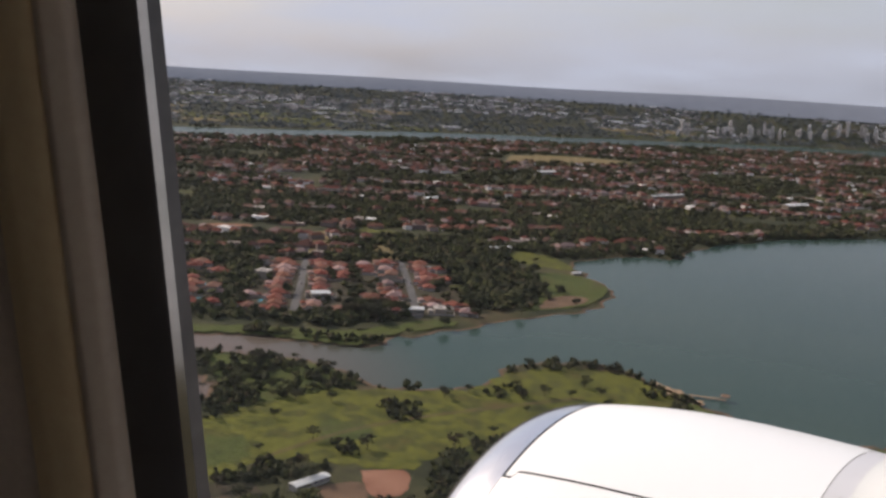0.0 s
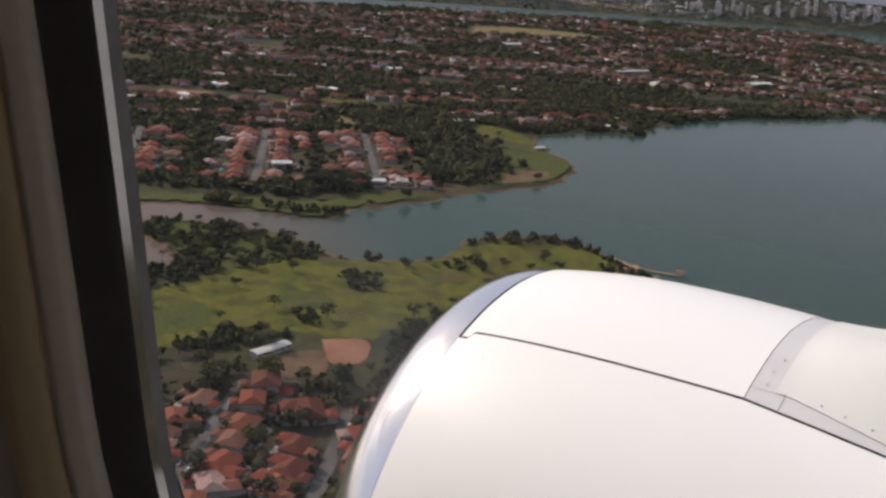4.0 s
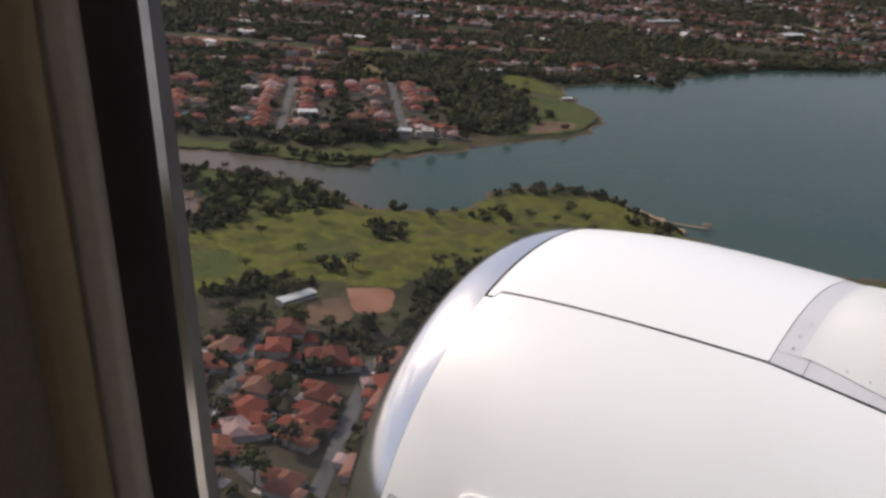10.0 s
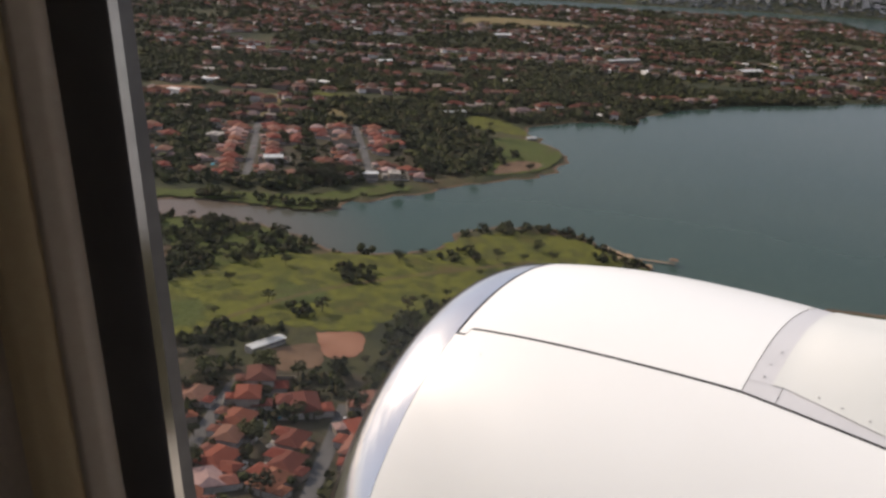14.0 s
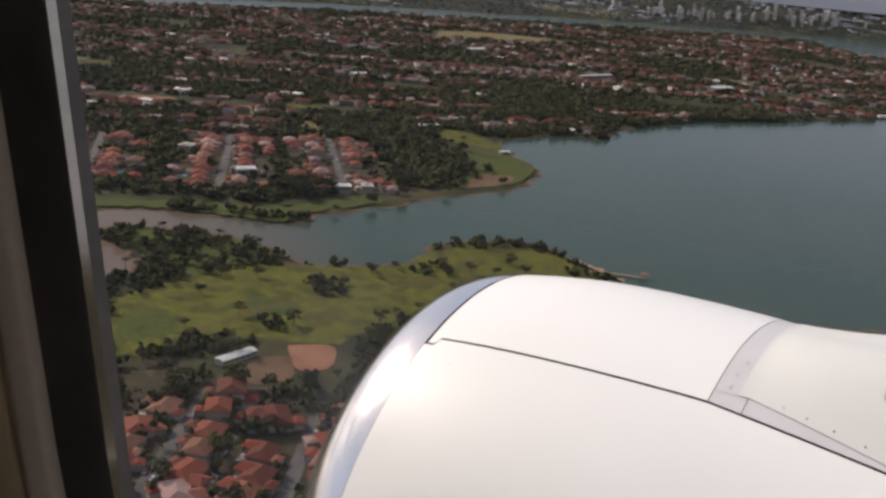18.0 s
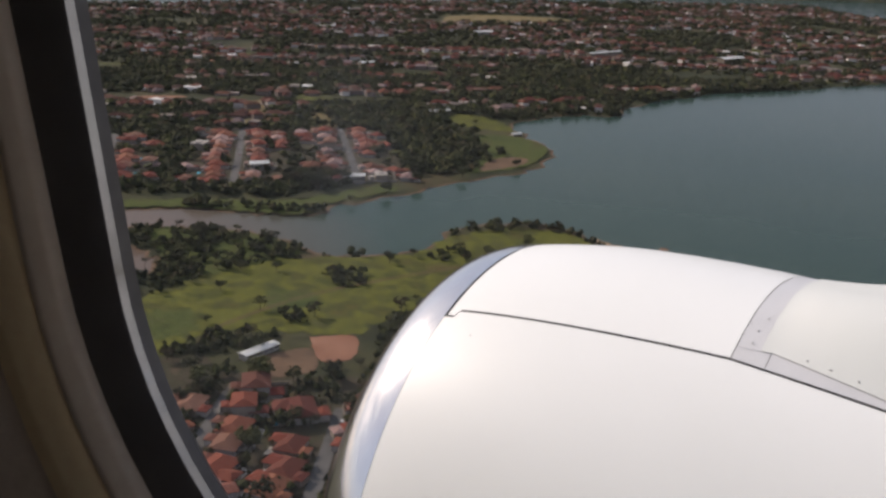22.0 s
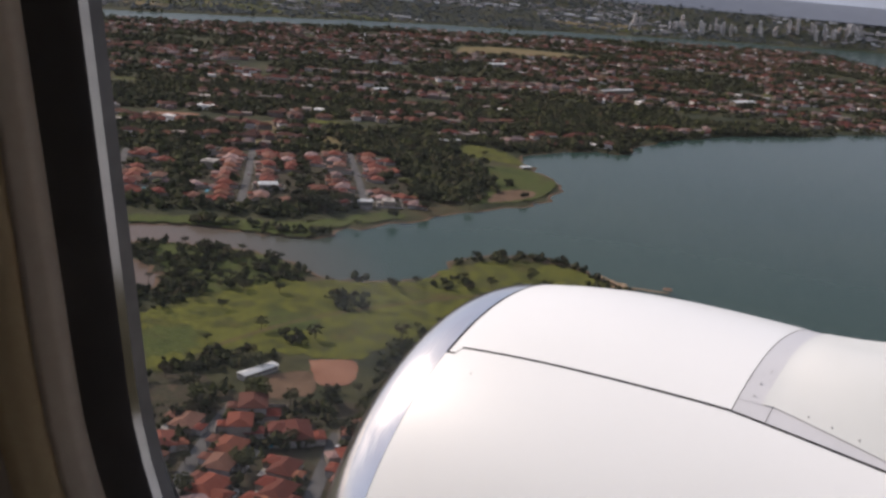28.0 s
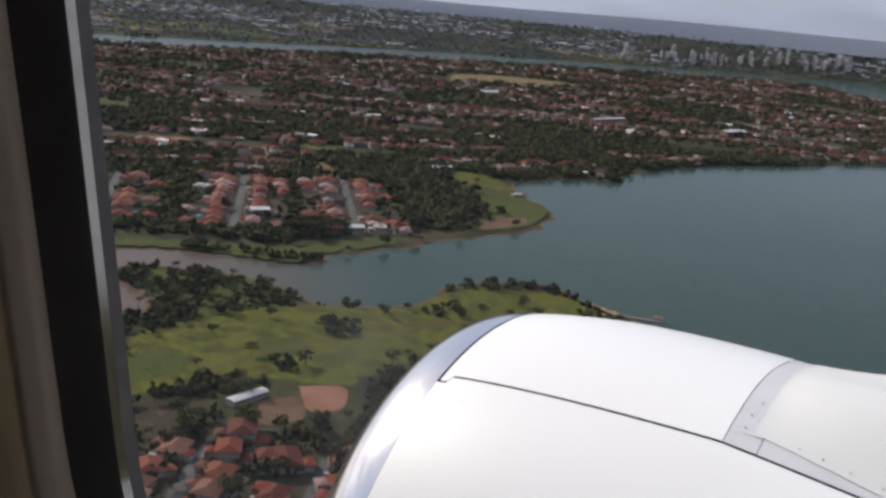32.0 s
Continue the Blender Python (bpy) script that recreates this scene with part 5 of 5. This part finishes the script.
anywhere = lambda x, y: x > -1e9
try_spots(150, -440, -120, 90, 400, lambda x, y: ~in_poly(x, y, MEADOW) & ~in_poly(x, y, [(-376, 378), (-340, 450), (-308, 420), (-330, 362)]), [0, 1, 2, 3, 0])
try_spots(34, -490, -290, 380, 690, anywhere, [1, 3, 3])
try_spots(60, -612, -470, 460, 570, anywhere, [1, 3, 3])
try_spots(26, -420, -270, 600, 735, lambda x, y: shore_distance(x, y) < 12, [1, 3])
try_spots(150, -860, -460, 420, 1130, lambda x, y: (shore_distance(x, y) < 60) & ((shore_distance(x, y) > 40) | (shore_distance(x, y) < 12)) & north_bank(x, y) & off_streets(x, y), [0, 0, 1, 2])
try_spots(70, -580, -455, 640, 1010, lambda x, y: shore_distance(x, y) < 9, [0, 1, 3])
try_spots(22, -612, -550, 688, 742, lambda x, y: off_streets(x, y), [0, 2, 2])
plant(TREES, spots)
PALM = make_palm(9, 3, "slender palm tree beside the brown pond")
plant([PALM], [(-524, 455, 0), (-519, 461, 0), (-508, 400, 0), (-510, 372, 0)])


# ---- shore, pier, halls, towers and cars ----
edge_pts = [tuple(p) for p in LAKE if math.hypot(*p) < 1500 and p[0] < 300]
run = []
for n_, p in enumerate(edge_pts):
    if run and math.dist(run[-1], p) > 90:
        if len(run) > 3:
            strip("shore", run, 3.4, M_SHORE, "narrow bare brown edge of the lake", "shore", z=0.22, n=1)
        run = []
    run.append(p)
if len(run) > 3:
    strip("shore", run, 3.4, M_SHORE, "narrow bare brown edge of the lake", "shore", z=0.22, n=1)

pier = tagged(new("pier"), "wooden pier with a small roofed hut at its end", "pier")
pier.matrix_world = pose(-279, 706, 0, 0, 0, 20)
for n_ in range(9):
    bm = bmesh.new()
    box(bm, 2.0 + n_ * 3.1, 0, 1.1, 3.0, 2.6, 0.16)
    part("deck_board", bm, M_SAND, pier)
for n_ in range(5):
    for sd_ in (-1.1, 1.1):
        bm = bmesh.new()
        box(bm, 2.0 + n_ * 6.2, sd_, -3.0, 0.3, 0.3, 4.1)
        part("post", bm, M_WOOD, pier)
bm = bmesh.new()
hip_roof(bm, 5.5, 4.5, 3.9, 1.3)
bmesh.ops.translate(bm, verts=bm.verts[:], vec=(27, 0, 0))
part("hut_roof", bm, M_WOOD, pier, "brown hut roof")
for x_ in (24.7, 29.3):
    for y_ in (-1.9, 1.9):
        bm = bmesh.new()
        box(bm, x_, y_, 1.2, 0.22, 0.22, 2.8)
        part("hut_post", bm, M_WOOD, pier)


def hall(x, y, w, d, h, turn, label):
    """A long low building with a shallow pale roof and a row of windows."""
    root = tagged(new("hall"), label, "hall")
    root.matrix_world = pose(x, y, GROUND, 0, 0, turn)
    bm = bmesh.new()
    box(bm, 0, 0, 0, w, d, h)
    part("wall", bm, M_WALL, root)
    bm = bmesh.new()
    for sgn in (-1, 1):
        vs = [bm.verts.new(p) for p in ((-w / 2 - .5, sgn * (d / 2 + .6), h), (w / 2 + .5, sgn * (d / 2 + .6), h), (w / 2 + .5, 0, h + d * .12), (-w / 2 - .5, 0, h + d * .12))]
        bm.faces.new(vs)
    bmesh.ops.solidify(bm, geom=bm.faces[:], thickness=0.25)
    part("roof", bm, M_WHITE, root, "bright white sheet roof")
    for n2 in range(6):
        bm = bmesh.new()
        box(bm, -w * 0.42 + n2 * w * 0.168, -d / 2 - 0.03, h * 0.4, w * 0.1, 0.14, h * 0.35)
        part("window", bm, M_GLASS, root)


hall(-1038, 1395, 27, 15, 8, 66, "large white-roofed hall among the houses")
hall(-703, 1093, 34, 12, 5.5, 58, "pale long house above the lake point")
hall(-363, 392, 24, 6, 3.5, 84, "narrow white-roofed shed beside the courts")
hall(-819, 1864, 92, 12, 7, 74, "very long low pale building in the far suburb")
hall(-600, 1950, 56, 22, 9, 66, "wide pale complex at the lake shore")
hall(-665, 723, 18, 14, 7, 52, "white house with a pale roof by the street")
hall(-566, 742, 20, 11, 6.5, 46, "white two-storey house with balconies by the shore")
hall(-560, 1042, 12, 7, 2.5, 60, "small pale boathouse on the lake point")
hall(-1180, 2010, 46, 20, 8, 65, "long white hall in the far suburb")


def tower(x, y, w, d, h, turn, label):
    root = tagged(new("apartment_tower"), label, "apartment tower", "towers on the skyline")
    root.matrix_world = pose(x, y, float(land_height(np.array([x]), np.array([y]))[0]) - 1, 0, 0, turn)
    bm = bmesh.new()
    box(bm, 0, 0, 0, w, d, h)
    box(bm, 0, 0, h, w * 0.4, d * 0.5, 4)
    part("wall", bm, M_TOWER, root)
    for n2 in range(int(h // 8)):
        bm = bmesh.new()
        box(bm, 0, -d / 2 - 0.1, 4 + n2 * 8, w * 0.86, 0.4, 3.6)
        part("window_band", bm, M_GLASS, root)


rg = random.Random(8)
for n_ in range(64):
    az_ = radians(rg.choice((rg.gauss(19.5, 2.0), rg.gauss(13, 1.6), rg.uniform(2, 24))))
    r_ = float(np.interp(math.degrees(az_), SHORE_AZ, SHORE_R)) + rg.uniform(140, 260)
    tower(-r_ * math.sin(az_), r_ * math.cos(az_), rg.uniform(8, 13), rg.uniform(9, 13), rg.choice((rg.uniform(14, 28), rg.uniform(26, 54))), math.degrees(az_) + rg.uniform(-8, 8), "tall pale apartment tower of the far city")


def make_car(label):
    """A small saloon car: body, cabin with glass, and wheels."""
    root = tagged(new("car"), label, "car", "cars in the streets")
    rows_ = []
    for x_, w_, z_ in ((-2.1, 0.72, 0.55), (-2.0, 0.84, 0.80), (-1.2, 0.86, 0.90), (0.6, 0.86, 0.92), (1.7, 0.84, 0.82), (2.1, 0.72, 0.55)):
        rows_.append([(x_, -w_, 0.3), (x_, -w_, z_ - 0.08), (x_, -w_ + 0.08, z_), (x_, w_ - 0.08, z_), (x_, w_, z_ - 0.08), (x_, w_, 0.3)])
    grid_part("body", rows_, M_CAR, root, close=True)
    bm = bmesh.new()
    box(bm, -0.3, 0, 0.88, 2.5, 1.6, 0.55, taper=0.72)
    part("cabin_glass", bm, M_GLASS, root)
    bm = bmesh.new()
    box(bm, -0.3, 0, 1.42, 1.7, 1.12, 0.06)
    part("roof", bm, M_CAR, root)
    for x_ in (-1.35, 1.35):
        for y_ in (-0.8, 0.8):
            bm = bmesh.new()
            bmesh.ops.create_cone(bm, segments=12, radius1=0.32, radius2=0.32, depth=0.2, cap_ends=True, matrix=Matrix.Translation((x_, y_, 0.32)) @ Matrix.Rotation(math.pi / 2, 4, "X"))
            part("wheel", bm, M_RUBBER, root)
    return root


car = make_car("small car parked on the village street")
first = True
for n_ in range(34):
    p, q = VILLAGE[n_ % 3] if n_ < 18 else STREETS[n_ % 5]
    d = (Vector(q) - Vector(p)).normalized()
    at = Vector(p).lerp(Vector(q), rg.uniform(0.05, 0.95)) + Vector((-d.y, d.x)) * rg.choice((-2.5, 2.5))
    x_, y_, turn = at.x, at.y, math.degrees(math.atan2(d.y, d.x))
    m_ = pose(x_, y_, GROUND + 0.31, 0, 0, turn + rg.choice((0, 180)))
    if first:
        car.matrix_world, first = m_, False
    else:
        copy_thing(car, m_)
